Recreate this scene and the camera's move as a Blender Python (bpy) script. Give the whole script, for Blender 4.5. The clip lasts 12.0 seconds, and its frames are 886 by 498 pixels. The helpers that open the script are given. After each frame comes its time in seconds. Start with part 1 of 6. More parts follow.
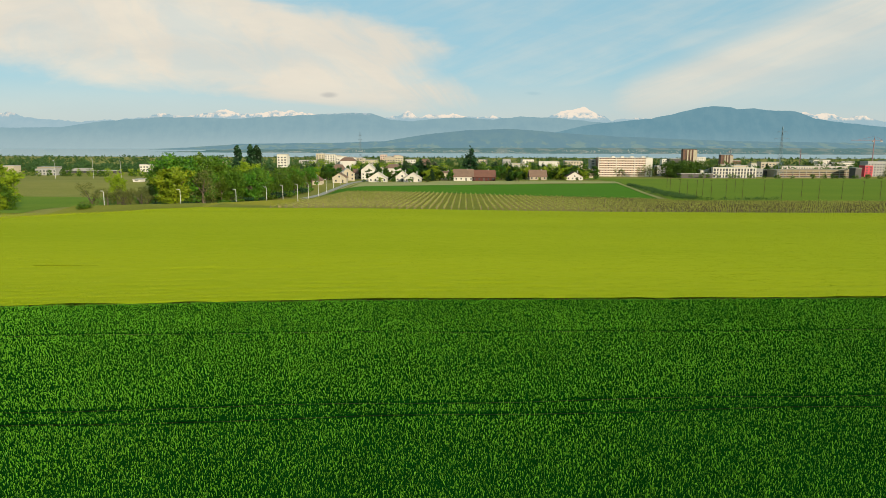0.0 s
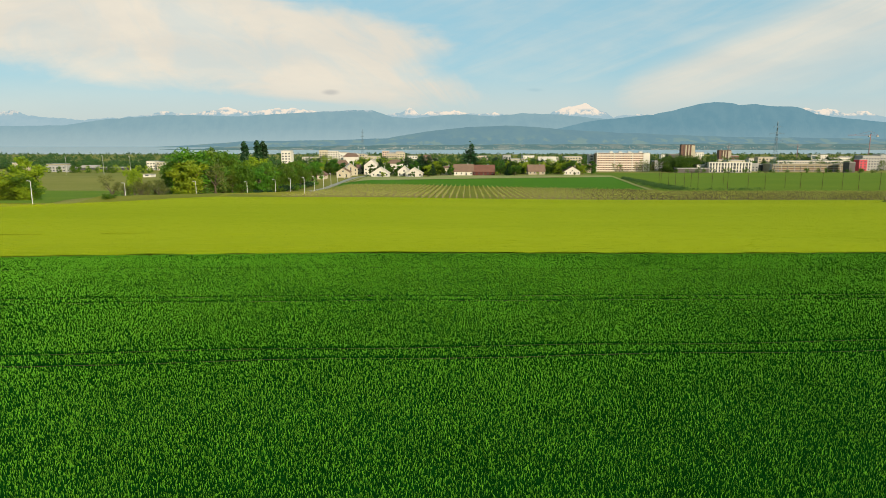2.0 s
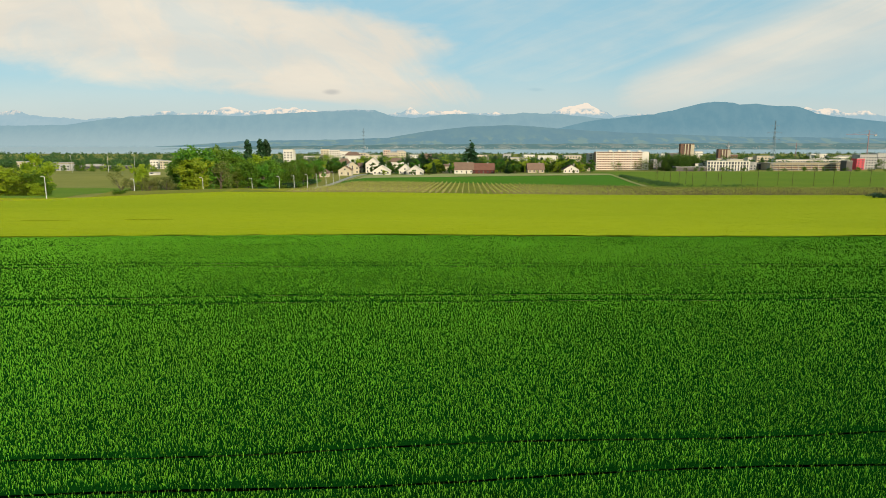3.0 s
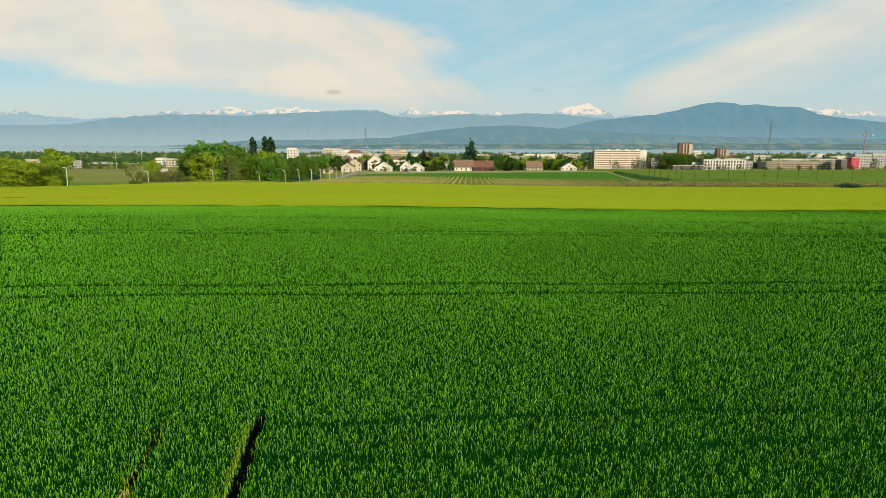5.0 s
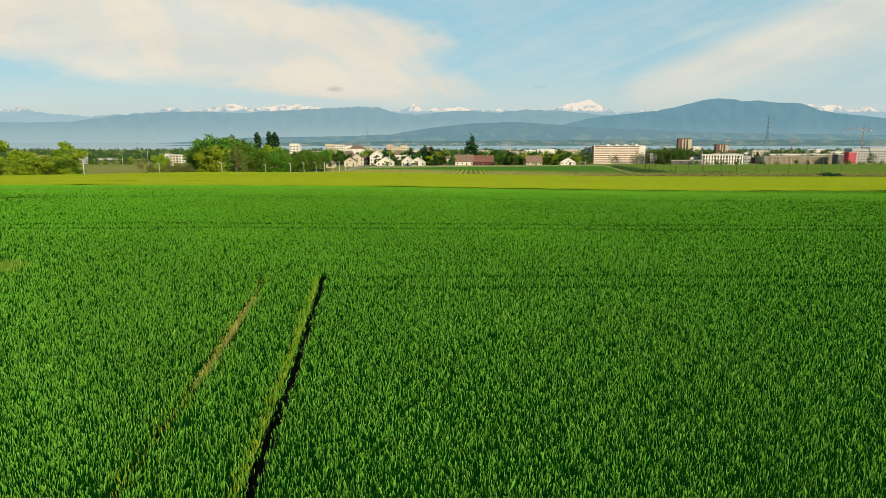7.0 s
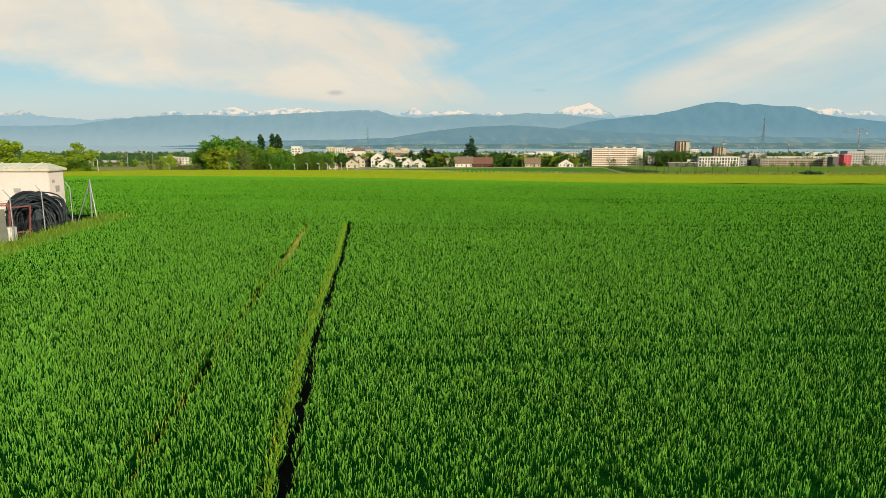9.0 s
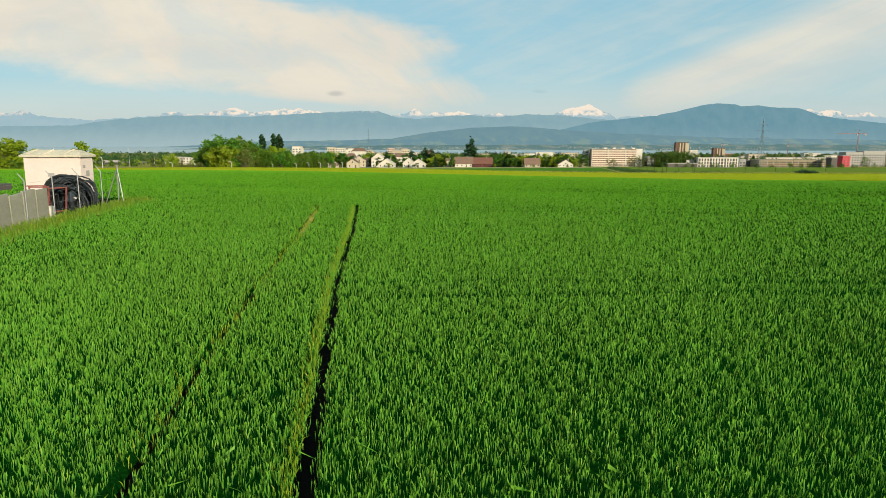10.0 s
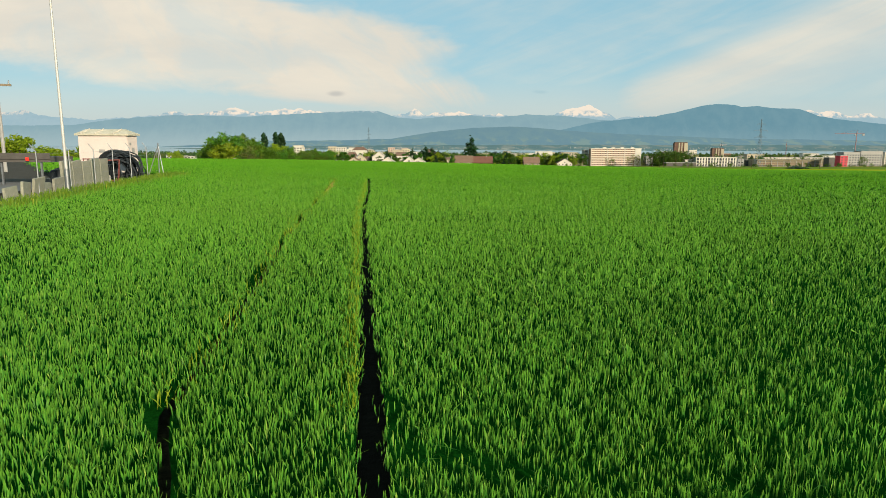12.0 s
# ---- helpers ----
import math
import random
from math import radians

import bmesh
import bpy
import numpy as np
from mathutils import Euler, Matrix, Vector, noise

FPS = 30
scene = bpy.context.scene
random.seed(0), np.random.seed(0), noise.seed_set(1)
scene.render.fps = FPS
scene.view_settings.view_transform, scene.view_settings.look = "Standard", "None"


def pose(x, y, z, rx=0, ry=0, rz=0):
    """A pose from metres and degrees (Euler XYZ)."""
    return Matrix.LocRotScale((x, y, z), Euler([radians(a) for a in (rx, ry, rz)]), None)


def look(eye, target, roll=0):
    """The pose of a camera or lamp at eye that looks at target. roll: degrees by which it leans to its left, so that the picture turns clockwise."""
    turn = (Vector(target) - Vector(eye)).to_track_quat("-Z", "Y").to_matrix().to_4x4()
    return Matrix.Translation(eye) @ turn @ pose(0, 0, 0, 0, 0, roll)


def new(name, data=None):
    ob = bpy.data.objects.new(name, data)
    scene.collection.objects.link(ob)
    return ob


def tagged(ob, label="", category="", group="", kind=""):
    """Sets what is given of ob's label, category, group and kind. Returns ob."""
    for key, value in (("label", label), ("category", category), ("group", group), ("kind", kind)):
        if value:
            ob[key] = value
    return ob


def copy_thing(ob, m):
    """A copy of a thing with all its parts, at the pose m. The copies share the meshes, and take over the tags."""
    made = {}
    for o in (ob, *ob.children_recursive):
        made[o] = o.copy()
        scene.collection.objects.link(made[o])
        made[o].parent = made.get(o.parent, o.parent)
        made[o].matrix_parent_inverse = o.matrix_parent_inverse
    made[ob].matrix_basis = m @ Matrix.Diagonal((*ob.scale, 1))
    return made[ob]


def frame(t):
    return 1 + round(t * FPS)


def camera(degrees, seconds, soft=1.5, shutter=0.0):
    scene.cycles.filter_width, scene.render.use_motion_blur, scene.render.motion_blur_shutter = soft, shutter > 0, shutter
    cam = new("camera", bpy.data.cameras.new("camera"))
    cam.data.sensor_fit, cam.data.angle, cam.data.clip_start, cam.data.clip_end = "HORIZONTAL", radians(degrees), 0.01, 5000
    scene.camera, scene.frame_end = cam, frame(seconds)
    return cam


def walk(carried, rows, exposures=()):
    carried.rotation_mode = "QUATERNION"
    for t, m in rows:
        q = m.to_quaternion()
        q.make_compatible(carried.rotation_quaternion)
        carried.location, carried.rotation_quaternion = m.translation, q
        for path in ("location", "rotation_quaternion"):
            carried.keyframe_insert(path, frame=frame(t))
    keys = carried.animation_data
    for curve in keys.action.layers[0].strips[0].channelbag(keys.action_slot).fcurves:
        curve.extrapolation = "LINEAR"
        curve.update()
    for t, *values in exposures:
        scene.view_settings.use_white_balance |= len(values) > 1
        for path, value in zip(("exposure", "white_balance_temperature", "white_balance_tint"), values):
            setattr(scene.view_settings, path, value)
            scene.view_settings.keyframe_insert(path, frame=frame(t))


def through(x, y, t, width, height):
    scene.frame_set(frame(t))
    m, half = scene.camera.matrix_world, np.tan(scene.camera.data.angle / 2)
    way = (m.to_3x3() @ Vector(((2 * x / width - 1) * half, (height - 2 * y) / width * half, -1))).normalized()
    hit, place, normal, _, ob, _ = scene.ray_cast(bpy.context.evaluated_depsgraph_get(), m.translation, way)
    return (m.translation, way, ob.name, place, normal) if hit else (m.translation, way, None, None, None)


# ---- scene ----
cam = camera(70.0, 12.0, soft=0.85)
PATH = [
    (0, (-1.966, 54.902, 10.58), (-1.945, 56.875, 10.253), 0.2),
    (0.5, (-1.73, 51.539, 10.475), (-1.711, 53.511, 10.145), -0.0),
    (1, (-1.568, 48.024, 10.23), (-1.55, 49.996, 9.896), 0.1),
    (1.5, (-1.361, 44.767, 9.909), (-1.344, 46.739, 9.574), 0.1),
    (2, (-1.136, 41.314, 9.546), (-1.122, 43.285, 9.21), 0.0),
    (2.5, (-0.945, 38.24, 9.159), (-0.932, 40.211, 8.823), 0.0),
    (3, (-0.781, 34.954, 8.749), (-0.77, 36.925, 8.412), 0.0),
    (3.2, (-0.648, 33.707, 8.628), (-0.641, 35.678, 8.29), -0.0),
    (4.8, (0.537, 24.162, 6.984), (0.544, 26.135, 6.656), 0.1),
    (5, (0.585, 23.168, 6.9), (0.59, 25.139, 6.564), 0.1),
    (5.5, (0.606, 20.895, 6.498), (0.611, 22.867, 6.162), 0.1),
    (6, (0.614, 18.541, 6.048), (0.619, 20.513, 5.712), 0.0),
    (6.5, (0.601, 16.569, 5.62), (0.604, 18.541, 5.285), -0.0),
    (6.7, (0.635, 15.787, 5.556), (0.636, 17.757, 5.209), -0.0),
    (8.3, (1.007, 7.668, 4.836), (1.008, 9.641, 4.505), 0.0),
    (8.5, (1.019, 7.073, 4.775), (1.019, 9.044, 4.44), 0.0),
    (9, (1.027, 5.582, 4.473), (1.027, 7.554, 4.138), 0.0),
    (9.5, (1.027, 4.235, 4.148), (1.027, 6.207, 3.814), 0.1),
    (10, (1.008, 2.821, 3.841), (1.008, 4.794, 3.509), 0.1),
    (10.5, (0.994, 1.569, 3.528), (0.994, 3.541, 3.195), 0.2),
    (11, (0.998, 0.246, 3.189), (0.997, 2.218, 2.857), 0.1),
    (11.5, (0.985, -0.966, 2.9), (0.985, 1.006, 2.569), 0.2),
    (12, (0.961, -2.301, 2.687), (0.961, -0.329, 2.356), 0.2),
]
EXPOSURES = [(0.0, 0.33), (3.0, 0.37), (12.0, 0.35)]
walk(cam, [(t, look(eye, target, roll)) for t, eye, target, roll in PATH], EXPOSURES)

world = bpy.data.worlds.new("evening_sky")
scene.world = world
world.use_nodes = True
SUN_AZ, SUN_EL = 146.0, 17.5      # degrees from straight ahead (clockwise), and above the horizon


class Nodes:
    """Short writing of node trees."""

    def __init__(self, tree):
        self.t = tree
        tree.nodes.clear()

    def n(self, kind, **ins):
        node = self.t.nodes.new(kind)
        for key, value in ins.items():
            sock = node.inputs[int(key[1:])] if key[0] == "i" and key[1:].isdigit() else node.inputs[key.replace("_", " ")]
            self.put(sock, value)
        return node

    def put(self, sock, value):
        if isinstance(value, bpy.types.Node):
            value = value.outputs[0]
        if isinstance(value, bpy.types.NodeSocket):
            self.t.links.new(value, sock)
        else:
            sock.default_value = value

    def m(self, op, a, b=0.0, c=0.0):
        node = self.n("ShaderNodeMath", i0=a, i1=b, i2=c)
        node.operation = op
        return node.outputs[0]

    def step(self, x, lo, hi):
        node = self.n("ShaderNodeMapRange", i0=x, i1=lo, i2=hi)
        node.interpolation_type = "SMOOTHSTEP"
        return node.outputs[0]

    def mix(self, f, a, b):
        node = self.n("ShaderNodeMix")
        node.data_type = "RGBA"
        self.put(node.inputs[0], f), self.put(node.inputs[6], a), self.put(node.inputs[7], b)
        return node.outputs[2]

    def noise(self, co, scale, detail=4.0, rough=0.55, dist=0.0):
        return self.n("ShaderNodeTexNoise", Vector=co, Scale=scale, Detail=detail, Roughness=rough, Distortion=dist).outputs[0]


def build_sky():
    k = Nodes(world.node_tree)
    sky = k.n("ShaderNodeTexSky")
    sky.sky_type, sky.sun_disc = "NISHITA", False
    sky.sun_elevation, sky.sun_rotation = radians(SUN_EL), radians(SUN_AZ)
    sky.altitude, sky.air_density, sky.dust_density, sky.ozone_density = 450.0, 1.0, 0.6, 1.2
    co = k.n("ShaderNodeTexCoord").outputs["Generated"]
    sep = k.n("ShaderNodeSeparateXYZ", i0=co)
    sx, sy, sz = sep.outputs
    depth = k.m("MAXIMUM", k.m("ABSOLUTE", sy), 0.12)
    u, v = k.m("DIVIDE", sx, depth), k.m("DIVIDE", sz, depth)
    # cirrus: streaks that spread from a point low over the lake
    au = k.m("SUBTRACT", u, 0.1)
    fan = k.m("ARCTAN2", k.m("ADD", v, 0.02), au)
    far = k.m("SQRT", k.m("ADD", k.m("MULTIPLY", au, au), k.m("MULTIPLY", v, v)))
    wisp_co = k.n("ShaderNodeCombineXYZ", i0=k.m("MULTIPLY", fan, 2.2), i1=k.m("MULTIPLY", far, 2.4), i2=0.3)
    wisp = k.noise(wisp_co, 2.6, 7.0, 0.62, 0.6)
    flat_co = k.n("ShaderNodeCombineXYZ", i0=k.m("MULTIPLY", u, 2.0), i1=k.m("MULTIPLY", v, 7.0), i2=1.7)
    puff = k.noise(flat_co, 2.2, 6.0, 0.58, 0.3)
    wob = k.m("MULTIPLY", k.m("SUBTRACT", puff, 0.5), 0.22)
    # the great bank on one side
    uw, vw = k.m("ADD", u, wob), k.m("ADD", v, k.m("MULTIPLY", wob, 0.35))
    edge = k.m("ADD", 0.0, k.m("MULTIPLY", k.m("POWER", k.m("MAXIMUM", k.m("SUBTRACT", 0.12, vw), 0.0), 1.6), 9.0))
    edge = k.m("SUBTRACT", edge, k.m("MULTIPLY", k.m("POWER", k.m("MAXIMUM", k.m("SUBTRACT", vw, 0.13), 0.0), 1.5), 9.0))
    bank = k.step(k.m("SUBTRACT", edge, uw), -0.05, 0.10)
    low = k.m("SUBTRACT", vw, k.m("ADD", 0.045, k.m("MULTIPLY", k.m("MAXIMUM", k.m("SUBTRACT", -0.18, uw), 0.0), 0.16)))
    bank = k.m("MULTIPLY", bank, k.step(low, -0.025, 0.03))
    bank = k.m("MULTIPLY", bank, k.m("ADD", 0.70, k.m("MULTIPLY", k.step(wisp, 0.3, 0.60), 0.30)))
    # the slanting sheet on the other side, densest along its upper rim and combed into streaks
    rise = k.m("SUBTRACT", k.m("ADD", 0.083, k.m("MULTIPLY", k.m("SUBTRACT", uw, 0.24), 0.43)), vw)
    comb_co = k.n("ShaderNodeCombineXYZ", i0=k.m("MULTIPLY", u, 1.3), i1=k.m("MULTIPLY", k.m("SUBTRACT", v, k.m("MULTIPLY", u, 0.36)), 15.0), i2=4.1)
    comb = k.noise(comb_co, 1.3, 7.0, 0.62, 0.9)
    sheet = k.m("MULTIPLY", k.step(rise, -0.02, 0.045), k.step(uw, 0.17, 0.31))
    thick = k.m("SUBTRACT", 0.80, k.m("MULTIPLY", k.step(rise, 0.05, 0.18), 0.38))
    sheet = k.m("MULTIPLY", sheet, k.m("MULTIPLY", thick, k.m("ADD", 0.66, k.m("MULTIPLY", k.step(comb, 0.28, 0.68), 0.34))))
    veil = k.m("MULTIPLY", k.step(k.m("ADD", k.m("MULTIPLY", puff, 0.5), k.m("MULTIPLY", comb, 0.5)), 0.36, 0.72), 0.34)
    haze = k.m("MULTIPLY", k.step(k.m("ABSOLUTE", v), 0.13, 0.0), 0.8)
    cover = k.m("MAXIMUM", k.m("MAXIMUM", bank, sheet), k.m("MAXIMUM", veil, haze))
    cover = k.m("MINIMUM", cover, 0.96)
    tone = k.mix(k.step(puff, 0.35, 0.7), (0.90, 0.84, 0.72, 1), (1.02, 0.92, 0.755, 1))
    tone = k.mix(k.step(v, 0.10, 0.01), tone, (0.70, 0.735, 0.69, 1))
    # two small grey scraps of cloud under the bank
    for cu, cv, ru, rv in ((-0.163, 0.0755, 0.017, 0.0055), (0.149, 0.078, 0.016, 0.004)):
        du = k.m("DIVIDE", k.m("SUBTRACT", k.m("ADD", u, k.m("MULTIPLY", wob, 0.10)), cu), ru)
        dv = k.m("DIVIDE", k.m("SUBTRACT", k.m("ADD", v, k.m("MULTIPLY", wob, 0.06)), cv), rv)
        gone = k.step(k.m("SQRT", k.m("ADD", k.m("MULTIPLY", du, du), k.m("MULTIPLY", dv, dv))), 1.1, 0.2)
        tone = k.mix(k.m("MULTIPLY", gone, 0.55), tone, (0.50, 0.50, 0.49, 1))
    tint = k.mix(0.78, sky, (3.2, 6.0, 7.1, 1))
    clear = k.n("ShaderNodeBackground", Color=tint, Strength=SKY_STRENGTH)
    cloud = k.n("ShaderNodeBackground", Color=tone, Strength=CLOUD_STRENGTH)
    both = k.n("ShaderNodeMixShader", i0=cover, i1=clear, i2=cloud)
    k.n("ShaderNodeOutputWorld", Surface=both)


SKY_STRENGTH, CLOUD_STRENGTH = 0.080, 0.67
build_sky()

sun = new("sun", bpy.data.lights.new("sun", "SUN"))
sun.data.energy, sun.data.angle, sun.data.color = 5.0, radians(0.6), (1.0, 0.87, 0.66)
az, el = radians(SUN_AZ), radians(SUN_EL)
sun_dir = Vector((math.sin(az) * math.cos(el), math.cos(az) * math.cos(el), math.sin(el)))
sun.matrix_world = look((0, 0, 200), Vector((0, 0, 200)) - sun_dir)

# ---------------------------------------------------------------- lie of the land
PROFILE = [(-400, -0.5), (0, 0.0), (36, 0.05), (51, 0.13), (62, 0.20), (72, 0.08), (85, -0.50), (94, -1.2), (103, -1.8), (125, -2.25),
           (150, -2.72), (185, -4.3), (220, -6.8), (260, -8.4), (345, -11.2), (455, -14), (540, -16.5), (700, -22.5),
           (1000, -26), (1500, -28.5), (2000, -29.6), (2100, -34), (6000, -34)]
PROF_Y, PROF_Z = [p[0] for p in PROFILE], [p[1] for p in PROFILE]


def land(x, y):
    """Height of the ground, for numbers or arrays."""
    x, y = np.asarray(x, float), np.asarray(y, float)
    z = sum(np.interp(y + d, PROF_Y, PROF_Z) for d in (-6, -2, 2, 6)) / 4
    w = np.where(x > 0, 45.0, 20.0)
    # beyond its rim the slope beside the barley drops to the road
    z = z - 3.2 * np.interp(y, [234, 252, 380, 460], [0, 1, 1, 0]) * np.interp(x, [-400, -300, -60, -44], [0, 1, 1, 0])
    # beside the village road the field falls away
    z = z - 1.7 * np.interp(y, [130, 180, 216, 240, 420], [0, 1, 1, 0.45, 0]) * np.interp(x, [-400, -300, -102, -64], [0, 1, 1, 0])
    # the low bank between the barley and the road
    z = z + 1.25 * np.interp(y, [219, 236, 244, 251], [0, 1, 1, 0]) * np.interp(x, [-118, -104, -64, -46], [0, 1, 1, 0])
    return z - 0.021 * w * np.tanh(x / w) * np.interp(y, [-100, 160, 400], [1, 1, 0])


def lz(x, y):
    return float(land(x, y))


# ---------------------------------------------------------------- materials
def surface(name, colours, scales=(0.6, 9.0), rough=0.85, bump=0.3, metal=0.0, spec=0.3, island=0.0, per_object=0.0, stretch=None):
    """A worn everyday surface: a large and a fine noise mix three colours, the fine one also gives relief."""
    mat = bpy.data.materials.new(name)
    mat.use_nodes = True
    k = Nodes(mat.node_tree)
    co = k.n("ShaderNodeTexCoord").outputs["Object"]
    if stretch:
        co = k.n("ShaderNodeVectorMath", i0=co, i1=stretch)
        co.operation = "MULTIPLY"
    big, fine = k.noise(co, scales[0], 4.0), k.noise(co, scales[1], 5.0, 0.65)
    a, b, c = [(*col, 1.0) for col in colours]
    col = k.mix(k.step(big, 0.3, 0.7), a, b)
    col = k.mix(k.m("MULTIPLY", k.step(fine, 0.4, 0.75), 0.6), col, c)
    if island:
        r = k.n("ShaderNodeNewGeometry").outputs["Random Per Island"]
        hsv = k.n("ShaderNodeHueSaturation", Hue=k.m("ADD", 0.5 - 0.02 * island, k.m("MULTIPLY", r, 0.04 * island)),
                  Value=k.m("ADD", 1 - 0.5 * island, k.m("MULTIPLY", r, island)), Color=col)
        col = hsv.outputs[0]
    if per_object:
        r = k.n("ShaderNodeObjectInfo").outputs["Random"]
        col = k.n("ShaderNodeHueSaturation", Hue=k.m("ADD", 0.5 - 0.03 * per_object, k.m("MULTIPLY", r, 0.06 * per_object)),
                  Value=k.m("ADD", 1 - 0.4 * per_object, k.m("MULTIPLY", r, 0.8 * per_object)), Color=col).outputs[0]
    bmp = k.n("ShaderNodeBump", Strength=bump, Distance=0.03, Height=fine)
    bsdf = k.n("ShaderNodeBsdfPrincipled", Base_Color=col, Roughness=k.m("ADD", rough - 0.08, k.m("MULTIPLY", fine, 0.16)),
               Metallic=metal, Normal=bmp)
    bsdf.inputs["Specular IOR Level"].default_value = spec
    k.n("ShaderNodeOutputMaterial", Surface=bsdf)
    return mat


def leaf_surface(name, dark, light, through=0.4, scale=0.35, gloss=0.35, yellow=(0.16, 0.17, 0.02), per_object=0.0, spread=1.0, shine=(0.30, 0.42, 0.03), tip=None):
    """Leaves and blades: light passes through them, every one a little different."""
    mat = bpy.data.materials.new(name)
    mat.use_nodes = True
    k = Nodes(mat.node_tree)
    co = k.n("ShaderNodeTexCoord").outputs["Object"]
    r = k.n("ShaderNodeNewGeometry").outputs["Random Per Island"]
    patch = k.noise(co, scale, 3.0)
    f = k.m("ADD", k.m("MULTIPLY", k.m("POWER", r, spread), 0.7), k.m("MULTIPLY", k.step(patch, 0.3, 0.7), 0.3))
    col = k.mix(f, (*dark, 1), (*light, 1))
    col = k.mix(k.m("MULTIPLY", k.step(r, 0.93, 1.0), 0.7), col, (*yellow, 1))
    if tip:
        # lighter, yellower tip; the darker base also paints in shade low in the crop
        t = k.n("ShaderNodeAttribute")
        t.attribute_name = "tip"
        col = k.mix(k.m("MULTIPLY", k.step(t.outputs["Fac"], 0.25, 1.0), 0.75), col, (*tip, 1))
    if per_object:
        ro = k.n("ShaderNodeObjectInfo").outputs["Random"]
        col = k.n("ShaderNodeHueSaturation", Hue=k.m("ADD", 0.5 - 0.03 * per_object, k.m("MULTIPLY", ro, 0.06 * per_object)),
                  Value=k.m("ADD", 1 - 0.35 * per_object, k.m("MULTIPLY", ro, 0.7 * per_object)), Color=col).outputs[0]
    bsdf = k.n("ShaderNodeBsdfPrincipled", Base_Color=col, Roughness=0.44)
    bsdf.inputs["Specular IOR Level"].default_value = gloss
    tr = k.n("ShaderNodeBsdfTranslucent", Color=k.mix(0.35, col, (*shine, 1)))
    k.n("ShaderNodeOutputMaterial", Surface=k.n("ShaderNodeMixShader", i0=through, i1=bsdf, i2=tr))
    return mat


SOIL = surface("field_soil", [(0.045, 0.035, 0.022), (0.03, 0.025, 0.016), (0.07, 0.055, 0.034)], (0.5, 8), 0.95, 0.8)
# near-black green: the shade under the blades is put into the colour
UNDER = surface("understory_shade", [(0.003, 0.034, 0.003), (0.004, 0.044, 0.004), (0.001, 0.010, 0.001)], (0.4, 14), 0.95, 1.0, spec=0.0)
# soil darkened to near black, painting in the shadow inside the track
TRACKSOIL = surface("shaded_track_soil", [(0.010, 0.009, 0.006), (0.014, 0.012, 0.008), (0.006, 0.006, 0.004)], (0.8, 9), 0.95, 1.0, spec=0.05)
STRAW = surface("flattened_straw", [(0.36, 0.29, 0.09), (0.20, 0.19, 0.05), (0.46, 0.38, 0.14)], (2.2, 16), 0.95, 1.0, spec=0.05)
DRYTRACK = surface("trodden_track", [(0.05, 0.042, 0.02), (0.03, 0.026, 0.013), (0.10, 0.082, 0.036)], (1.1, 13), 0.95, 1.0, spec=0.05)
TRAM = surface("flattened_barley", [(0.20, 0.225, 0.006), (0.16, 0.19, 0.005), (0.23, 0.25, 0.01)], (0.3, 3), 0.95, 0.8, spec=0.02)
PALEROAD = surface("pale_road", [(0.30, 0.28, 0.23), (0.26, 0.245, 0.2), (0.34, 0.32, 0.27)], (0.1, 4), 0.95, 0.3)
GRASS = surface("meadow_grass", [(0.15, 0.24, 0.012), (0.11, 0.20, 0.010), (0.19, 0.27, 0.02)], (0.04, 1.2), 0.9, 0.6, spec=0.05)
OLIVE = surface("rough_grass", [(0.22, 0.205, 0.045), (0.17, 0.175, 0.03), (0.27, 0.235, 0.07)], (0.03, 0.8), 0.9, 0.6, spec=0.05)
BARLEY = surface("barley_canopy", [(0.30, 0.335, 0.008), (0.25, 0.30, 0.006), (0.36, 0.38, 0.02)], (0.03, 2.2), 0.95, 1.0, spec=0.02, stretch=(0.25, 1.6, 1.0))
GREENCROP = surface("young_crop", [(0.055, 0.155, 0.002), (0.066, 0.172, 0.002), (0.080, 0.185, 0.004)], (0.02, 0.9), 0.9, 0.5, spec=0.05)
TILLED = surface("tilled_field", [(0.33, 0.30, 0.12), (0.27, 0.27, 0.09), (0.38, 0.33, 0.16)], (0.02, 0.5), 0.95, 0.5, spec=0.05)
VINESOIL = surface("vineyard_floor", [(0.195, 0.19, 0.024), (0.155, 0.162, 0.018), (0.245, 0.22, 0.04)], (0.06, 1.4), 0.95, 0.6, spec=0.05)
ASPHALT = surface("asphalt", [(0.16, 0.16, 0.15), (0.13, 0.13, 0.13), (0.2, 0.19, 0.18)], (0.1, 6), 0.9, 0.3)
# base-to-tip tones put lit tips and shade between the blades into the colour
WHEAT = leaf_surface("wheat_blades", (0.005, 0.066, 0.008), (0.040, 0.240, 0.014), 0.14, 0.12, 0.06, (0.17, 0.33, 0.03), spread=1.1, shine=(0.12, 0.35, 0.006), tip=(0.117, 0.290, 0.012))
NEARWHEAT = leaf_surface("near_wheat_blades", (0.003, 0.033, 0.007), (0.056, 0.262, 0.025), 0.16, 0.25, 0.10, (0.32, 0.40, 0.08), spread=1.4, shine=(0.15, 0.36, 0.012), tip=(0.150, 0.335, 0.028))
STRAWBLADE = leaf_surface("dry_straw", (0.16, 0.15, 0.03), (0.50, 0.42, 0.12), 0.2, 0.8, 0.1, (0.55, 0.48, 0.2))
# yellow blades paint the sunlit margin of the wheel tracks
LITBLADE = leaf_surface("sunlit_edge_wheat", (0.08, 0.16, 0.006), (0.26, 0.33, 0.02), 0.25, 0.8, 0.1, (0.4, 0.38, 0.06))
BARLEYTUFT = leaf_surface("barley_ears", (0.19, 0.235, 0.005), (0.235, 0.275, 0.008), 0.15, 0.35, 0.02)


